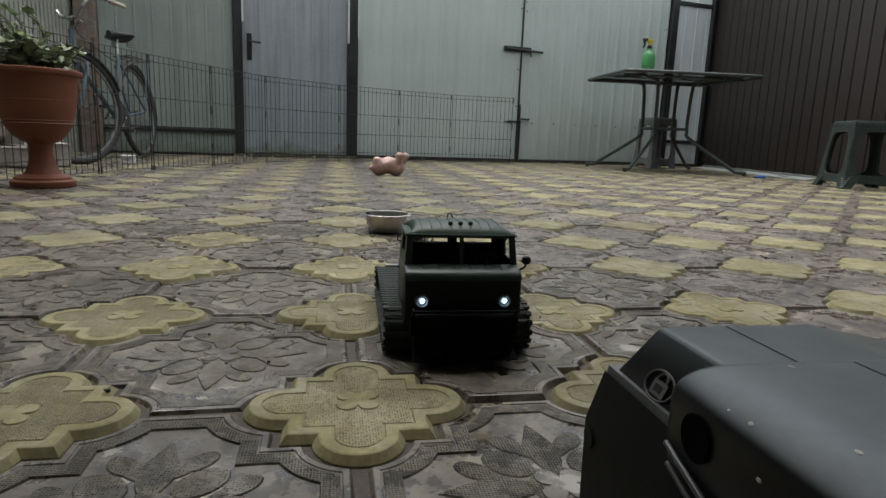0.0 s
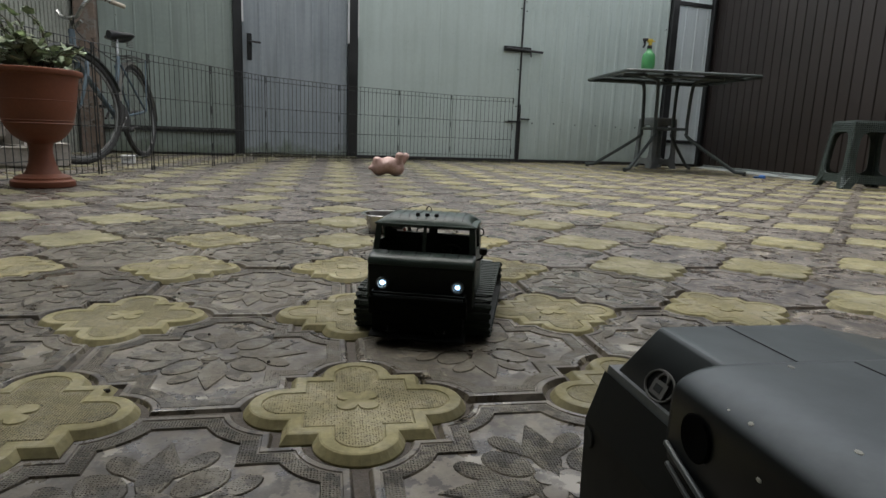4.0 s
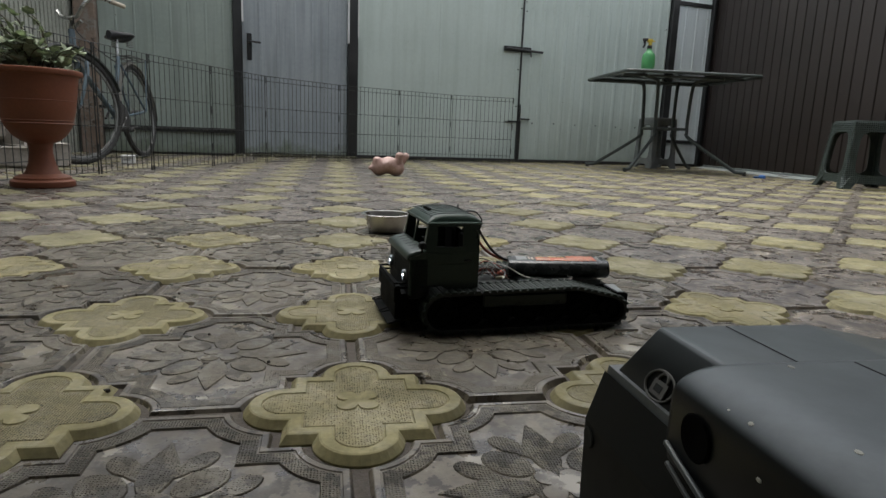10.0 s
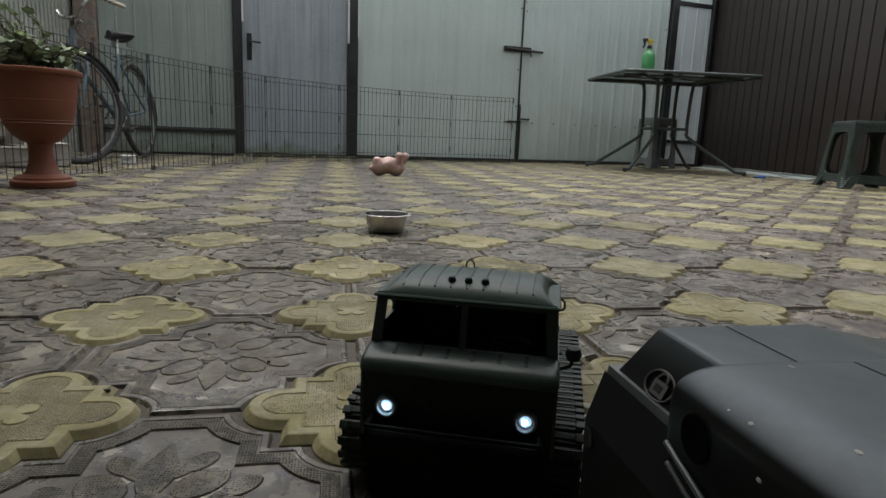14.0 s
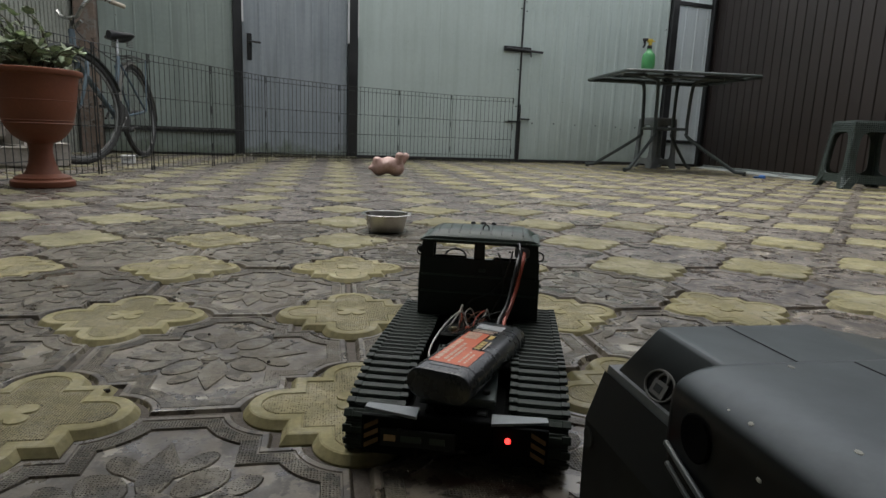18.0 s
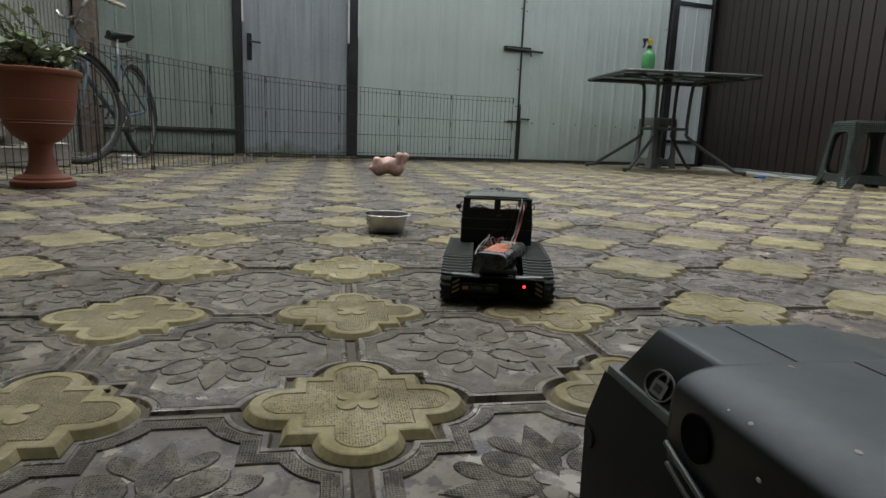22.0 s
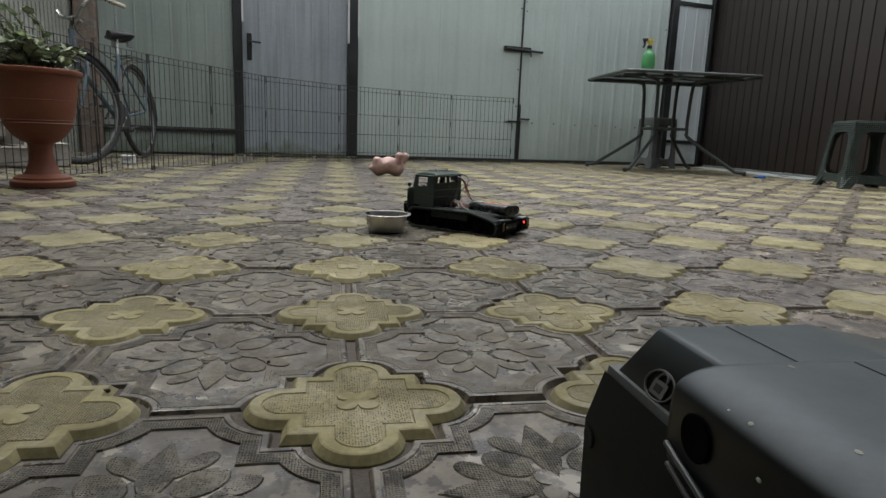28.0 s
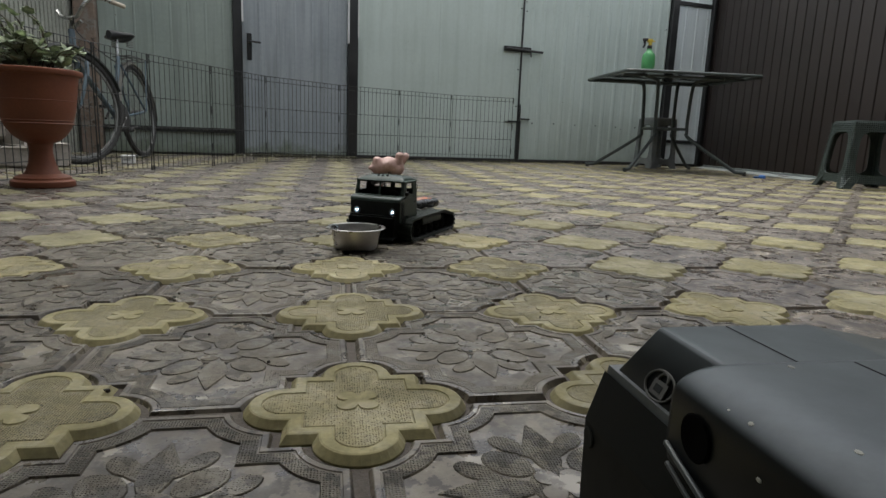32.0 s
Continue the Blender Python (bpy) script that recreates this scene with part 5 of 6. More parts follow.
def small_things():
    skin = worn("pink_peach_rubber", (0.27, 0.155, 0.125), (0.50, 0.345, 0.300), (0.4, 0.6), 18, 150, 0.1, 0.0005)
    blob("rubber_toy", [(-0.066, 0, 0.056, 0.052, 0.055, 0.054, 0), (-0.082, -0.012, 0.092, 0.030, 0.032, 0.028, 0), (-0.012, 0, 0.066, 0.070, 0.058, 0.052, 0), (-0.006, 0.008, 0.098, 0.036, 0.040, 0.022, 0),
                        (0.036, 0, 0.050, 0.052, 0.055, 0.048, -20), (0.044, -0.026, 0.094, 0.026, 0.026, 0.056, 22), (0.078, 0.026, 0.092, 0.024, 0.024, 0.056, 32),
                        (0.052, -0.028, 0.126, 0.028, 0.027, 0.024, 0), (0.098, 0.028, 0.122, 0.026, 0.025, 0.023, 0), (-0.122, -0.012, 0.050, 0.016, 0.018, 0.016, 0), (-0.030, -0.045, 0.068, 0.024, 0.018, 0.034, 40)],
         skin, "peach pink rubber toy lying on the paving", "toy", pose(0.300, 3.165, -0.004, 0, 0, 6))
    bm = bmesh.new()
    box(bm, -0.042, 0.042, -0.012, 0.012, 0, 0.052, 0.003)
    carton = tagged(part("carton", bm, plain("white_card", (0.80, 0.81, 0.79), 0.6), at=pose(-1.352, 3.70, 0, 0, 0, 8)), "small white card box with grey print behind the wire fence", "carton")
    bm = bmesh.new()
    box(bm, -0.026, 0.012, -0.0128, -0.0120, 0.018, 0.024)
    box(bm, -0.026, 0.022, -0.0128, -0.0120, 0.030, 0.034)
    part("print_bar", bm, plain("grey_print", (0.2, 0.2, 0.2), 0.6), carton)
    # flat metal strip at the foot of the brown wall
    bm = bmesh.new()
    box(bm, -0.055, 0.055, -0.92, 0.92, 0.0, 0.012, 0.002)
    box(bm, 0.048, 0.055, -0.92, 0.92, 0.012, 0.030, 0.001)
    strip = tagged(part("metal_strip", bm, worn("dull_galvanised_steel", (0.20, 0.225, 0.22), (0.29, 0.32, 0.31), (0.4, 0.6), 10, 150, 0.1, 0.0004, 0.1), at=pose(3.93, 4.82, 0, 0, -9, -4.5)), "loose galvanised metal strip lying along the brown wall", "metal strip")
    for y in (-0.62, -0.54):
        bm = bmesh.new()
        box(bm, -0.025, 0.025, y, y + 0.035, 0.0115, 0.0128)
        part("slot", bm, JOINT, strip)
    cap = plain("bright_blue_plastic", (0.04, 0.14, 0.42), 0.4)
    bm = bmesh.new()
    lathe(bm, [(0, 0), (0.026, 0), (0.029, 0.008), (0.024, 0.022), (0.012, 0.028), (0, 0.028)], 9)
    lathe(bm, [(0, 0), (0.018, 0), (0.022, 0.010), (0, 0.015)], 7, pose(-0.045, 0.01, 0))
    tagged(part("plastic_scrap", bm, cap, at=pose(3.50, 4.03, 0)), "crumpled bright blue plastic scrap on the paving", "plastic scrap")


def make_rubble():
    grey = worn("broken_pale_concrete", (0.22, 0.20, 0.175), (0.40, 0.37, 0.33), (0.8, 0.95), 12, 120, 0.6, 0.003)
    rng = random.Random(8)
    for x, y, z, sx, sy, sz, a in ((-1.70, 3.05, 0, 0.17, 0.13, 0.11, 10), (-1.58, 3.22, 0, 0.12, 0.10, 0.13, 40), (-1.69, 3.08, 0.110, 0.13, 0.11, 0.10, -15), (-1.82, 3.00, 0, 0.12, 0.12, 0.15, 5), (-1.80, 3.02, 0.150, 0.12, 0.10, 0.10, 25)):
        bm = bmesh.new()
        box(bm, -sx / 2, sx / 2, -sy / 2, sy / 2, 0, sz, 0.014, seg=2)
        for v in bm.verts:
            v.co += Vector((rng.uniform(-0.008, 0.008), rng.uniform(-0.008, 0.008), rng.uniform(-0.008, 0.008) * (v.co.z > 0.02)))
        tagged(part("rubble_block", bm, grey, at=pose(x, y, z, 0, 0, a)), "broken pale concrete block lying behind the wire fence", "rubble", group="rubble blocks")


def make_litter():
    """Seeds and crumbs of soil that lie about on the stones."""
    rng = random.Random(29)
    bm = bmesh.new()
    for k in range(200):
        x, y, r = rng.uniform(-0.9, 1.9), 0.05 + 2.6 * rng.random() ** 1.3, 0.0008 + 0.0018 * rng.random() ** 2
        lathe(bm, [(0, -0.002), (r, -0.002), (r * 0.9, r * 0.5), (0, r * 0.9)], 6, pose(x, y, 0.0006, 0, 0, rng.uniform(0, 90)) @ Matrix.Diagonal((rng.uniform(0.8, 1.9), 1, 1, 1)))
    tagged(part("litter", bm, worn("dark_crumbs", (0.015, 0.012, 0.009), (0.05, 0.04, 0.03), (0.7, 0.9), 60, 300, 0.3, 0.001)), "dark seeds and soil crumbs scattered on the paving", "litter", kind="stuff")


make_litter()
make_rubble()
make_urn(-1.152, 2.062)
make_plant(-1.146, 2.064, 0.412)
make_bicycle()
make_playpen()
make_table()
make_bottle()
make_stool("plastic_stool", pose(3.28, 5.43, 0, 0, 0, 8), GREY_PLASTIC, 0.515, "faded grey plastic stool standing behind the garden table", 0.133, 0.150)
make_stool("plastic_stool", pose(3.581, 3.143, 0, 0, 0, -17.6), GREEN_PLASTIC, 0.457, "dark green woven-pattern plastic stool by the brown wall", 0.156, 0.198)
small_things()


# ---------- black device close to the camera ----------
def make_device():
    hard = worn("black_moulded_plastic", (0.0030, 0.0038, 0.0036), (0.006, 0.0072, 0.007), (0.45, 0.55), 30, 900, 0.10, 0.0002, spec=0.15)
    # black plastic; the sky's sheen is painted paler on what faces up
    n = Nodes("black_plastic_painted_sheen")
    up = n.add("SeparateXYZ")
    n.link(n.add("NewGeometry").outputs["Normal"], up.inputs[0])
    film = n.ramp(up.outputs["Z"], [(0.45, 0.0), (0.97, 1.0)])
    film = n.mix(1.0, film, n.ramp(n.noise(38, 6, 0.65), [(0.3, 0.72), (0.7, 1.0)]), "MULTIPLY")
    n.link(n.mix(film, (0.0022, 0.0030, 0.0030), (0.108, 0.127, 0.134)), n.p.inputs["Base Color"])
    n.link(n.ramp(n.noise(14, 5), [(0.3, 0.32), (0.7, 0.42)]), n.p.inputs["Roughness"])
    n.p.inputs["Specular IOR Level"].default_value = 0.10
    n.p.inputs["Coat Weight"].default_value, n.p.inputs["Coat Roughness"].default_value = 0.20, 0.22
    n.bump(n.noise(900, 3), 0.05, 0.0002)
    sheen_topped = n.mat
    trim = worn("grey_satin_plastic", (0.05, 0.06, 0.06), (0.085, 0.095, 0.095), (0.3, 0.45), 40, 400, 0.1, 0.0003)
    pale = plain("dull_grey_print", (0.062, 0.062, 0.056), 0.6)
    dev = tagged(empty("equipment_case"), "black plastic equipment case with a raised padlock symbol on the paving", "case")
    # outlines lie in the x-z plane and run along y, away from the eye
    def run(bm, pts, y0, y1):
        m = Matrix(((1, 0, 0, 0), (0, 0, -1, 0), (0, 1, 0, 0), (0, 0, 0, 1)))
        prism(bm, pts, -y1, -y0, m=m)
    bm = bmesh.new()
    run(bm, [(0.110, 0.0), (0.36, 0.0), (0.36, 0.132), (0.124, 0.132), (0.117, 0.138), (0.1085, 0.112)], -0.66, -0.267)
    body = part("body", bm, hard, dev)
    bm = bmesh.new()
    run(bm, [(0.1175, 0.1345), (0.128, 0.1345), (0.128, 0.1415), (0.1185, 0.1415)], -0.64, -0.268)
    part("seam_strip", bm, trim, body)
    bm = bmesh.new()
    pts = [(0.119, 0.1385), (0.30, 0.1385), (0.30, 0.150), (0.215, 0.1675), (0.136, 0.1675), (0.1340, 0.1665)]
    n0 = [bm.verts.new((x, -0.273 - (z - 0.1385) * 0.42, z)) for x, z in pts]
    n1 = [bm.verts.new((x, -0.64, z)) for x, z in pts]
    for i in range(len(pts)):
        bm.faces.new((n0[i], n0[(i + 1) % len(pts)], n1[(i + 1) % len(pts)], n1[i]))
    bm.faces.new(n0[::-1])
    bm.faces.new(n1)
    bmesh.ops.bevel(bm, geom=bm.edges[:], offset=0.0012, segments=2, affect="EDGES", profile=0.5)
    lid = part("lid", bm, sheen_topped, dev, smooth=True)
    bm = bmesh.new()
    box(bm, 0.1686, 0.1690, -0.60, -0.287, 0.1676, 0.1679)
    part("lid_groove", bm, hard, lid)
    bm = bmesh.new()
    box(bm, 0.1858, 0.1864, -0.66, -0.3450, 0.1709, 0.1713)
    groove = bm
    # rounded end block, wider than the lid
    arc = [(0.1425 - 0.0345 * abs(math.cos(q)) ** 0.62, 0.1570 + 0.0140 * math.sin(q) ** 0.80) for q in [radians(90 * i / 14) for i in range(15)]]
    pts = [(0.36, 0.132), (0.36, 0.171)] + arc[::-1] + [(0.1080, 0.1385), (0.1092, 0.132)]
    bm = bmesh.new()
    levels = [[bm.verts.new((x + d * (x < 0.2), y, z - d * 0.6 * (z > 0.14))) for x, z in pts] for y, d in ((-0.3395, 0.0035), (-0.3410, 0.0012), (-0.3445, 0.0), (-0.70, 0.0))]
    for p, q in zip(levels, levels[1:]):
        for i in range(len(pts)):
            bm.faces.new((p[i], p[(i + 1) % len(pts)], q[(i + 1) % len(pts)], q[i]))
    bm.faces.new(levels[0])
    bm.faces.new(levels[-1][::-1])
    blockp = part("end_block", bm, sheen_topped, dev, "satin rounded black end block", smooth=True)
    part("block_groove", groove, hard, blockp)
    # flat disc; the recess's shade is put into its black
    bm = bmesh.new()
    lathe(bm, [(0, 0), (0.0082, 0), (0.0090, 0.0005), (0.0082, 0.0009), (0, 0.0002)], 28, pose(0.1079, -0.3612, 0.1505, 0, -90, 0))
    part("port", bm, worn("black_as_recess_shade", (0.0012, 0.0012, 0.0012), (0.0025, 0.0025, 0.0025), (0.85, 0.95), 40, 400, 0.1, 0.0002, spec=0.04), blockp)
    for p, q, r in (((0.1072, -0.3440, 0.1398), (0.1072, -0.3900, 0.1250), 0.0013), ((0.1076, -0.3455, 0.1320), (0.1076, -0.3850, 0.1182), 0.0010)):
        bm = bmesh.new()
        rod(bm, p, q, r, 8)
        part("edge_strip", bm, trim, blockp, smooth=True)
    rng = random.Random(5)
    pale_dust = plain("pale_dust", (0.34, 0.34, 0.30), 0.8)
    for x, y, z, lean, r in ((0.1547, -0.3478, 0.1709, 0, 0.0015), (0.1126, -0.3820, 0.1663, -37, 0.0011), (0.1264, -0.4089, 0.1704, -12, 0.0013), (0.1080, -0.3943, 0.1541, -90, 0.0010), (0.1122, -0.3711, 0.1660, -37, 0.0006)):
        bm = bmesh.new()
        lathe(bm, [(0, -0.0006), (r, -0.0005), (r * 0.7, r * 0.25), (0, r * 0.35)], 9, pose(x, y, z, 0, lean, 0) @ Matrix.Diagonal((1, rng.uniform(1.0, 1.6), 1, 1)))
        part("dust_grain", bm, pale_dust, blockp)
    bm = bmesh.new()
    lathe(bm, [(0, 0), (0.0050, 0), (0.0056, 0.0004), (0.0050, 0.0007), (0, 0.0002)], 18, pose(0.1083, -0.2735, 0.1045, 0, -90, 0))
    part("screw_hole", bm, TRUCK_BLACK, body)
    # padlock symbol on the sloping side of the lid
    u, w = Vector((0, 1, 0)), Vector((0.0150, 0, 0.028)).normalized()
    nrm = Vector((-w.z, 0, w.x))
    c = Vector((0.1237, -0.3090, 0.1473)) + nrm * 0.0006
    place = Matrix((( u.x, w.x, nrm.x, c.x), (u.y, w.y, nrm.y, c.y), (u.z, w.z, nrm.z, c.z), (0, 0, 0, 1)))
    bm = bmesh.new()
    box(bm, -0.0062, 0.0048, -0.0048, 0.0022, -0.0006, 0.0003, m=place)
    tube(bm, [place @ Vector((-0.0007 + 0.0036 * math.cos(a), 0.0022 + 0.0040 * math.sin(a), 0.0)) for a in [math.pi * i / 12 for i in range(13)]], 0.0008, 6)
    sym = part("padlock_symbol", bm, pale, lid)
    bm = bmesh.new()
    box(bm, -0.0034, 0.0022, -0.0030, 0.0004, -0.0005, 0.0006, m=place)
    part("keyhole", bm, TRUCK_BLACK, sym)
    bm = bmesh.new()
    tube(bm, [place @ Vector((0.0108 * math.cos(a), 0.0068 * math.sin(a), 0.0)) for a in [2 * math.pi * i / 36 for i in range(36)]], 0.0006, 6, True)
    part("symbol_ring", bm, pale, lid)


make_device()


# ---------- paving, stone by stone ----------
PAVE = 0.0          # height of the paving's top


def stone_mesh(name, bm, mats):
    bmesh.ops.recalc_face_normals(bm, faces=bm.faces)
    me = bpy.data.meshes.new(name)
    bm.to_mesh(me)
    bm.free()
    for m in mats:
        me.materials.append(m)
    return me


def raised(bm, pts, z0, z1, slope, slot):
    """A low raised figure with sloped sides."""
    n = len(bm.faces)
    prism(bm, pts, z0, z1, slope, cap0=False)
    bm.faces.ensure_lookup_table()
    for f in bm.faces[n:]:
        f.material_index = slot


def ring(bm, a, b, z, slot):
    """Fills the strip between two outlines of equal count at height z (a and b are (outline, height))."""
    va = [bm.verts.new((x, y, a[1])) for x, y in a[0]]
    vb = [bm.verts.new((x, y, b[1])) for x, y in b[0]]
    for i in range(len(va)):
        j = (i + 1) % len(va)
        f = bm.faces.new((va[i], va[j], vb[j], vb[i]))
        f.material_index = slot


def leaf(cx, cy, turn, length, width, point=1.0, n=14):
    """A pointed or round leaf outline centred at cx, cy."""
    pts = []
    for i in range(n):
        a = 2 * math.pi * i / n
        x, y = math.cos(a), math.sin(a)
        y *= 1 - point * 0.55 * max(0, x)
        pts.append((x * length, y * width))
    c, s = math.cos(turn), math.sin(turn)
    return [(cx + x * c - y * s, cy + x * s + y * c) for x, y in pts]


def steps(bm, outline, levels):
    """Nested rims: levels are (inset, height, slot of the strip that leads there); the last is filled."""
    prev = (outline(levels[0][0]), levels[0][1])
    for d, z, slot in levels[1:]:
        cur = (outline(d), z)
        ring(bm, prev, cur, None, slot)
        prev = cur
    f = bm.faces.new([bm.verts.new((x, y, prev[1])) for x, y in prev[0]])
    f.material_index = levels[-1][2]


def clover(r, n=48):
    """A small four-petalled rosette."""
    return [(r * (0.46 + 0.54 * abs(math.cos(2 * a)) ** 0.60) * math.cos(a + math.pi / 4), r * (0.46 + 0.54 * abs(math.cos(2 * a)) ** 0.60) * math.sin(a + math.pi / 4)) for a in [2 * math.pi * i / n for i in range(n)]]


def grey_stone(detail, wear=1.0):
    """The large stone; wear below 1 gives flattened, trodden relief."""
    bm = bmesh.new()
    o = cross_tile
    if detail:
        h = lambda z: -0.0022 + (z + 0.0022) * wear
        steps(bm, o, [(0, -0.030, 0), (0.0006, -0.0075, 0), (0.0048, -0.0004, 0), (0.0058, 0.0, 0), (0.0100, 0.0, 0), (0.0108, -0.0010 * wear, 0), (0.0122, -0.0010 * wear, 0), (0.0130, -0.0004, 1), (0.0265, -0.0004, 1), (0.0274, -0.0022 + 0.0006 * (1 - wear), 0), (0.0292, -0.0022, 0)])
        F = -0.0022
        raised(bm, leaf(0, 0, 0, 0.026, 0.026, 0, 24), F, h(-0.00112), 0.0008, 1)
        for k in range(4):
            t = k * math.pi / 2
            c, s = math.cos(t), math.sin(t)
            P = lambda x, y: (x * c - y * s, x * s + y * c)
            raised(bm, leaf(*P(0.058, 0), t, 0.0395, 0.0150, 1.30, 20), F, h(-0.00090), 0.0009, 1)
            raised(bm, leaf(*P(0.0345, 0.0345), t + math.pi / 4, 0.0235, 0.0165, 0.1, 18), F, h(-0.00100), 0.0009, 1)
            for g in (1, -1):
                raised(bm, leaf(*P(0.0640, g * 0.0275), t + g * 0.75, 0.0180, 0.0110, 0.1, 16), F, h(-0.00095), 0.0009, 1)
                raised(bm, leaf(*P(0.0475, g * 0.0160), t + g * 0.95, 0.0120, 0.0042, 0.1, 12), F, h(-0.00106), 0.0009, 1)
        raised(bm, clover(0.0245), F, h(-0.0003), 0.0009, 0)
    else:
        steps(bm, lambda d: cross_tile(d, 3), [(0, -0.020, 0), (0.0005, -0.007, 0), (0.005, 0.0, 0), (0.0265, 0.0, 1), (0.0285, -0.0008, 0)])
        for k in range(4):
            t = k * math.pi / 2
            raised(bm, leaf(0.06 * math.cos(t), 0.06 * math.sin(t), t, 0.034, 0.0135, 1.0, 8), -0.0010, -0.0002, 0.0015, 1)
            t += math.pi / 4
            raised(bm, leaf(0.045 * math.cos(t), 0.045 * math.sin(t), t, 0.022, 0.016, 0.0, 8), -0.0010, -0.0002, 0.0015, 1)
    return stone_mesh("grey_stone", bm, [DARK_STONE, DARK_GRAIN] if detail and wear == 1 else [WORN_STONE, WORN_STONE])


def yellow_stone(detail, wear=1.0):
    bm = bmesh.new()
    o = lambda d: quatrefoil(0.0008 - d, 14 if detail else 6)
    top = 0.0024
    if detail:
        steps(bm, o, [(0, -0.030, 0), (0.0004, -0.0050, 0), (0.0056, top - 0.0006, 0), (0.0074, top, 0), (0.0165, top - 0.0002, 0), (0.0174, top - 0.0014 * wear, 0), (0.0186, top - 0.0014 * wear, 0), (0.0194, top - 0.0005 * wear, 1)])
        raised(bm, clover(0.0245), top - 0.0008, top + 0.0008 * wear, 0.0010, 0)
    else:
        steps(bm, o, [(0, -0.015, 0), (0.0004, -0.0058, 0), (0.0062, top, 0), (0.0165, top, 0), (0.0185, top - 0.0004, 1)])
    return stone_mesh("yellow_stone", bm, [YELLOW_STONE, YELLOW_GRAIN] if detail and wear == 1 else [WORN_YELLOW, WORN_YELLOW])


def pave():
    bm = bmesh.new()
    bmesh.ops.create_grid(bm, x_segments=60, y_segments=60, size=40)
    ground = part("ground", bm, JOINT, at=pose(0, 0, -0.0068))
    tagged(ground, "dark damp soil under and between the paving stones", "ground", kind="structure")
    pavement = tagged(empty("pavement"), "ornamental concrete paving of grey stones and yellow clover stones, damp", "pavement", kind="structure")
    rng = random.Random(11)
    fine_g, low_g, fine_y, low_y = grey_stone(True), grey_stone(False), yellow_stone(True), yellow_stone(False)
    flat_g, flat_y = grey_stone(True, 0.45), yellow_stone(True, 0.5)

    def paled(me, mat):
        """The same stone in the paler look of the right-hand side."""
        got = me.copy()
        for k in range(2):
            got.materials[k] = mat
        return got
    pale_copy = {m: paled(m, PALE_STONE if m in (flat_g, low_g) else PALE_YELLOW) for m in (flat_g, low_g, flat_y, low_y)}
    wear = random.Random(23)
    rest = {}
    spots = []
    for i in range(-14, 15):
        for j in range(-9, 22):
            spots.append((i, j))
    for kind, me_f, me_w, me_l, off in (("grey_stone", fine_g, flat_g, low_g, 0.5), ("yellow_stone", fine_y, flat_y, low_y, 0.0)):
        near = sorted(spots, key=lambda s: math.hypot((s[0] + off) * S - 0.45, ((s[1] + off) * S - 0.6) * 0.8))
        for k, (i, j) in enumerate(near):
            x, y = (i + off) * S, (j + off) * S
            if x > 4.36 - (6.15 - y) * 0.084 or y > 5.62 + 0.16 * x or x < -2.38 or y < -1.85:
                continue
            jx, jy, jz, tz = rng.gauss(0, 0.0011), rng.gauss(0, 0.0011), rng.gauss(0, 0.0009), rng.gauss(0, 0.45)
            tx, ty = rng.gauss(0, 0.22), rng.gauss(0, 0.22)
            m = pose(x + jx, y + jy, jz - 0.0008, tx, ty, tz + 90 * rng.randrange(4))
            on_pale_side = x > 0.85 + wear.uniform(-0.4, 0.4)
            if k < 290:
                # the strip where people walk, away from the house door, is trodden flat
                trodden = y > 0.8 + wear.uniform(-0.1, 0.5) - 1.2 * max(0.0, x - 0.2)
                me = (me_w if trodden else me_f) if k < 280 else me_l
                ob = new(kind, pale_copy.get(me, me) if on_pale_side else me)
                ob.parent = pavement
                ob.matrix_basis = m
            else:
                me = pale_copy[me_l] if on_pale_side else me_l
                v, f, s, me = rest.setdefault(me, ([], [], [], me))
                b = len(v)
                v += [tuple(m @ p.co) for p in me.vertices]
                f += [[b + q for q in p.vertices] for p in me.polygons]
                s += [p.material_index for p in me.polygons]
    for v, f, s, me in rest.values():
        name = "grey_stones" if me in (low_g, pale_copy[low_g]) else "yellow_stones"
        mesh = bpy.data.meshes.new(name)
        mesh.from_pydata(v, [], f)
        for m in me.materials:
            mesh.materials.append(m)
        mesh.polygons.foreach_set("material_index", s)
        ob = new(name, mesh)
        ob.parent = pavement
        ob["kind"] = "stuff"


pave()


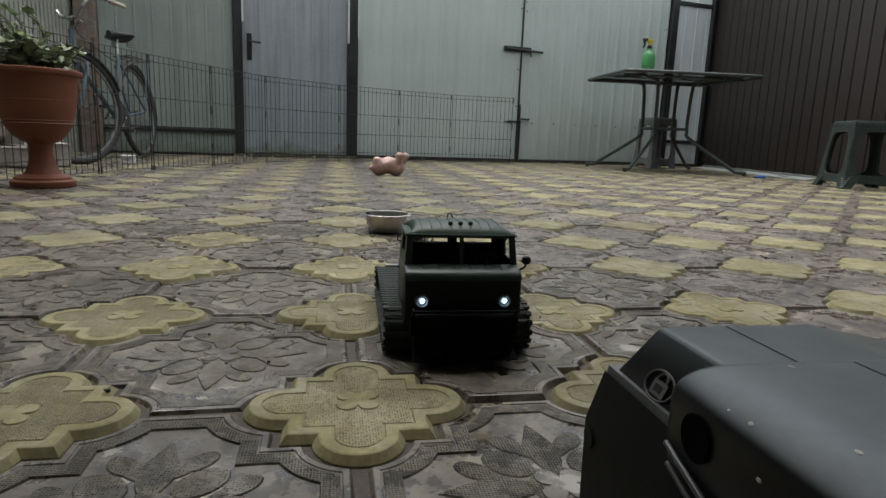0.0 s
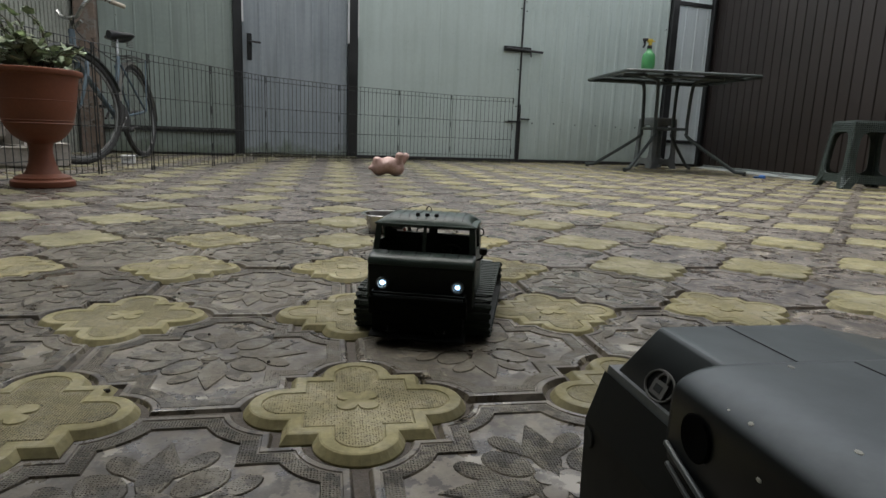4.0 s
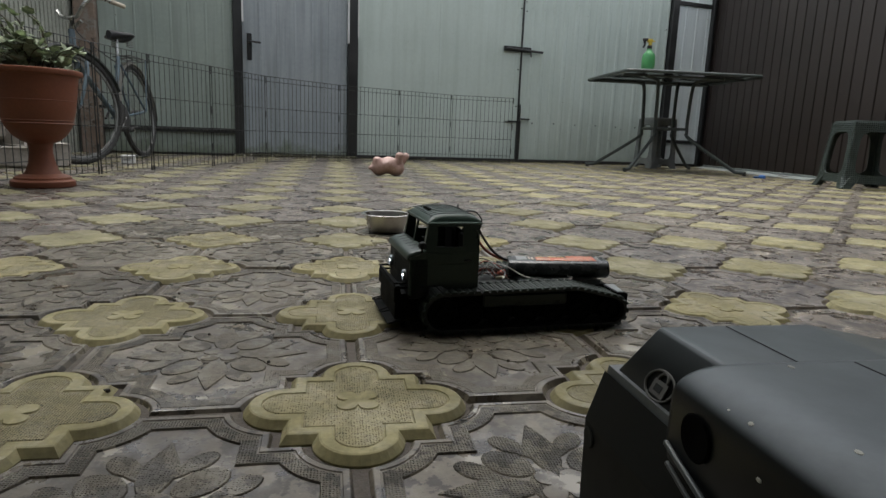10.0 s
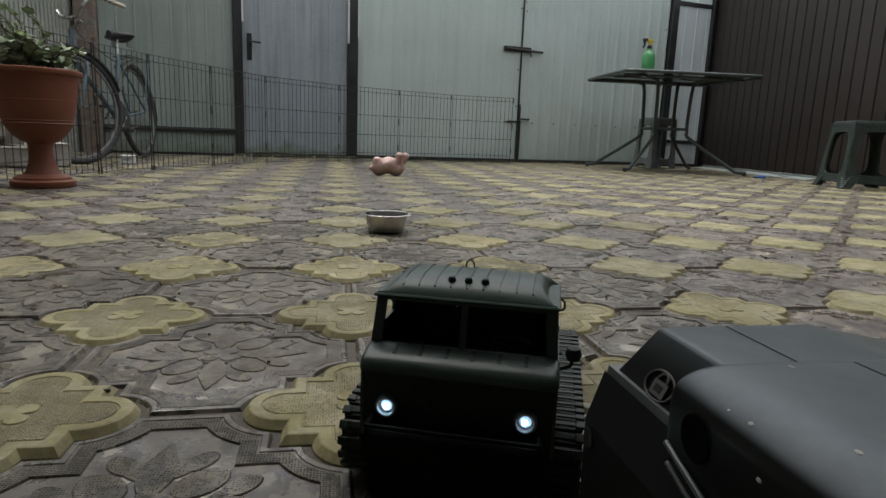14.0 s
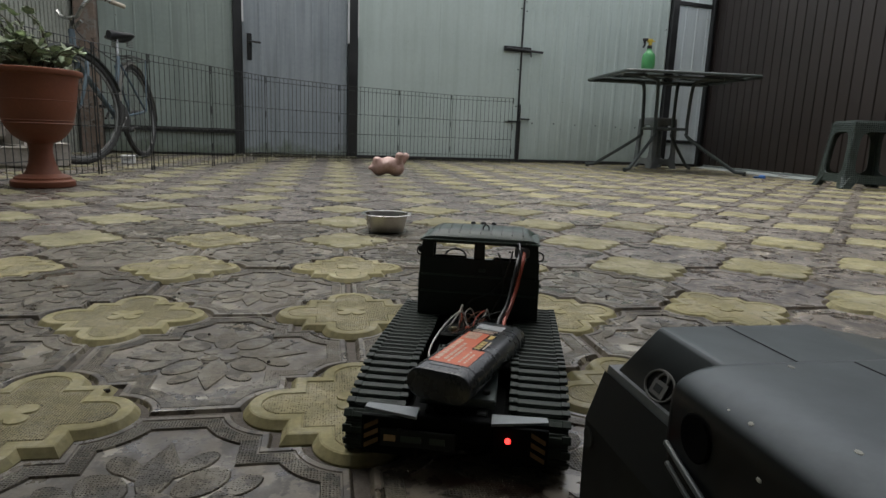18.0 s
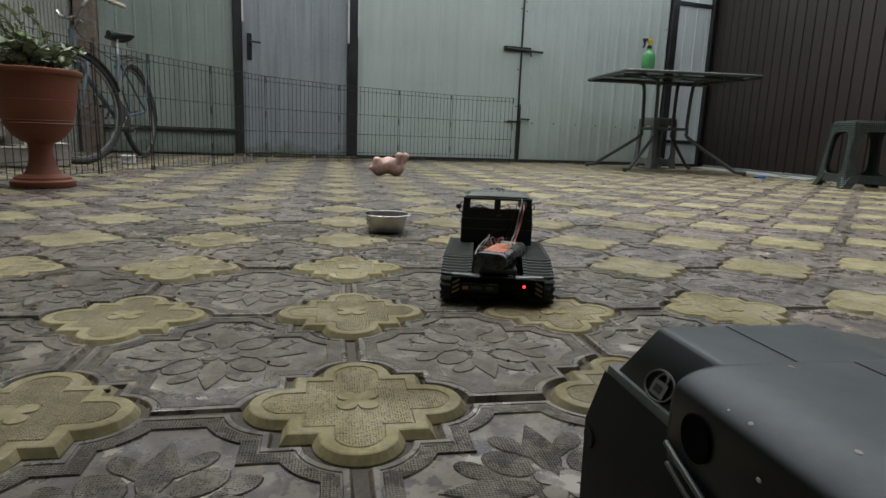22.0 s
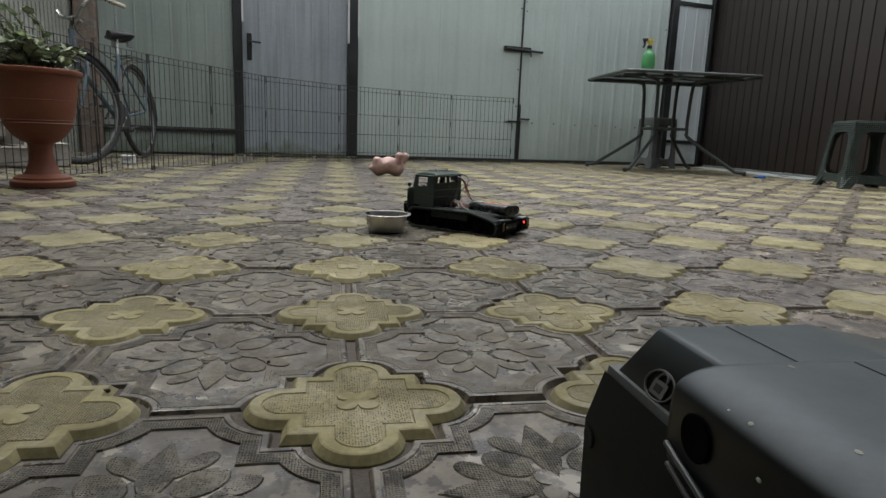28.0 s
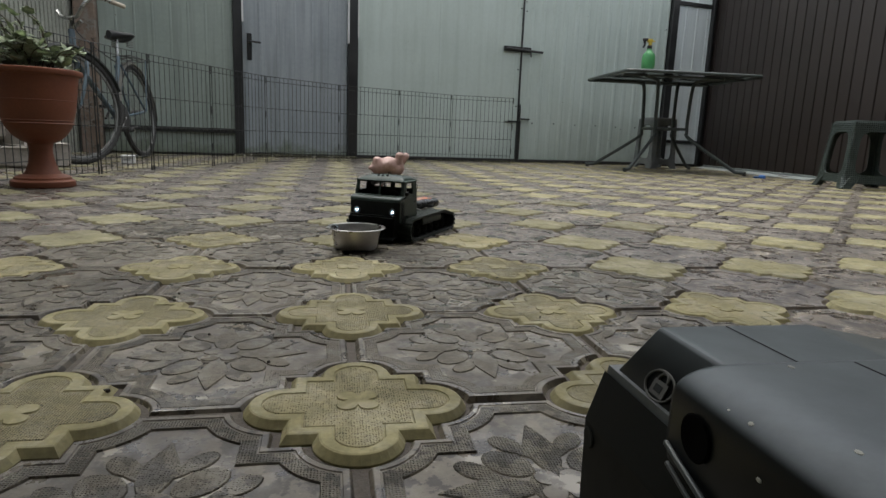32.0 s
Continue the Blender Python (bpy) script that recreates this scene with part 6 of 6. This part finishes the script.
# ---------- what moves ----------
def motions():
    drive = (
        (0.0, 0.123, 0.194, -91.5), (0.5, 0.127, 0.228, -92), (1.0, 0.132, 0.301, -92), (1.5, 0.132, 0.360, -91.8), (2.0, 0.132, 0.395, -91.5), (2.5, 0.133, 0.397, -91.7), (3.0, 0.132, 0.346, -92.5), (3.5, 0.124, 0.293, -96),
        (4.0, 0.110, 0.262, -108), (4.5, 0.072, 0.248, -126),
        (5.0, 0.026, 0.246, -145), (5.5, -0.018, 0.251, -157.5), (6.0, -0.051, 0.260, -169), (6.5, -0.060, 0.263, -173.5), (7.0, -0.003, 0.270, -173.5),
        (7.5, 0.063, 0.283, -173.4), (8.0, 0.128, 0.288, -173.5), (8.5, 0.197, 0.294, -174.5), (9.0, 0.225, 0.284, -172.8), (9.5, 0.228, 0.289, -177),
        (10.0, 0.158, 0.283, -174.5), (10.5, 0.117, 0.266, -165), (11.0, 0.108, 0.236, -152.6), (11.5, 0.109, 0.174, -137.5), (12.0, 0.116, 0.134, -122.3),
        (12.5, 0.136, 0.097, -111.3), (13.0, 0.127, 0.037, -111), (13.5, 0.107, -0.039, -111), (14.0, 0.091, -0.087, -110.6), (14.25, 0.0945, -0.093, -110.8), (14.5, 0.074, -0.094, -118.6),
        (15.0, 0.054, -0.083, -139), (15.5, 0.034, -0.056, -166), (16.0, 0.022, -0.016, -194), (16.5, 0.019, 0.034, -217), (17.0, 0.043, 0.069, -237.6),
        (17.5, 0.095, 0.088, -266), (18.0, 0.133, 0.085, -287), (18.5, 0.138, 0.093, -288.8), (19.0, 0.160, 0.155, -289.1), (19.5, 0.186, 0.223, -289.5),
        (20.0, 0.209, 0.288, -289.4), (20.5, 0.232, 0.356, -288.5), (21.0, 0.242, 0.411, -284.5), (21.5, 0.258, 0.476, -284), (22.0, 0.275, 0.544, -283.6),
        (22.5, 0.291, 0.606, -283.0), (23.0, 0.308, 0.675, -282.8), (23.5, 0.324, 0.738, -282.6), (24.0, 0.338, 0.798, -282.3), (24.5, 0.352, 0.859, -281.8),
        (25.0, 0.366, 0.922, -281.6), (25.5, 0.382, 0.992, -281.4), (26.0, 0.389, 1.052, -276), (26.5, 0.380, 1.096, -266), (27.0, 0.356, 1.126, -255),
        (27.5, 0.324, 1.142, -241), (28.0, 0.290, 1.145, -226), (28.5, 0.257, 1.134, -213.5), (29.0, 0.222, 1.115, -202), (29.5, 0.192, 1.107, -190),
        (30.0, 0.169, 1.102, -181), (30.5, 0.144, 1.074, -167), (31.0, 0.121, 1.038, -150.5), (31.5, 0.112, 0.992, -135.5), (32.0, 0.118, 0.966, -121.5))
    # nose lifted where the belts climb a raised stone: height and tilt
    climb = {8.5: (0.002, -1.0), 9.0: (0.002, -1.7), 9.5: (0.002, -1.0)}
    rows = []
    for t, x, y, a in drive:
        up, tilt = climb.get(t, (0, 0))
        rows.append((t, pose(x, y, PAVE + up, 0, tilt, a)))
    walk(truck, rows)
    # the wheels roll with the ground that passes under their side
    def at(t):
        for a, b in zip(drive, drive[1:]):
            if a[0] <= t <= b[0]:
                f = (t - a[0]) / (b[0] - a[0])
                return [p + (q - p) * f for p, q in zip(a[1:], b[1:])]
    rolled, gone = [(0.0, 0.0, 0.0)], {1: 0.0, -1: 0.0}
    for k in range(1, 321):
        (x0, y0, a0), (x1, y1, a1) = at((k - 1) / 10), at(k / 10)
        a = radians((a0 + a1) / 2)
        ahead, turn = (x1 - x0) * math.cos(a) + (y1 - y0) * math.sin(a), radians(a1 - a0)
        for s in (1, -1):
            gone[s] += ahead - s * turn * 0.0645
        rolled.append((k / 10, gone[1], gone[-1]))
    for ob, centre, s, r in WHEELS:
        walk(ob, [(t, Matrix.Translation(centre) @ Matrix.Rotation((left if s > 0 else right) / r, 4, "Y") @ Matrix.Rotation(radians(-90 * s), 4, "X")) for t, left, right in rolled])
    # the lugs run round with their belt
    for ob, start, yc, over in LUGS:
        rows = []
        for t, left, right in rolled:
            p, a = over(start - (left if yc > 0 else right))
            rows.append((t, pose(p[0], yc, p[1], 0, 90 - a, 0)))
        walk(ob, rows)
    push = ((0.0, 0.108, 1.030), (28.4, 0.108, 1.030), (28.7, 0.103, 1.026), (29.0, 0.094, 1.014), (29.5, 0.073, 0.979), (30.0, 0.054, 0.940), (30.5, 0.040, 0.908),
            (31.0, 0.032, 0.868), (31.5, 0.027, 0.826), (32.0, 0.022, 0.792))
    walk(bowl, [(t, pose(x, y, PAVE)) for t, x, y in push])


motions()
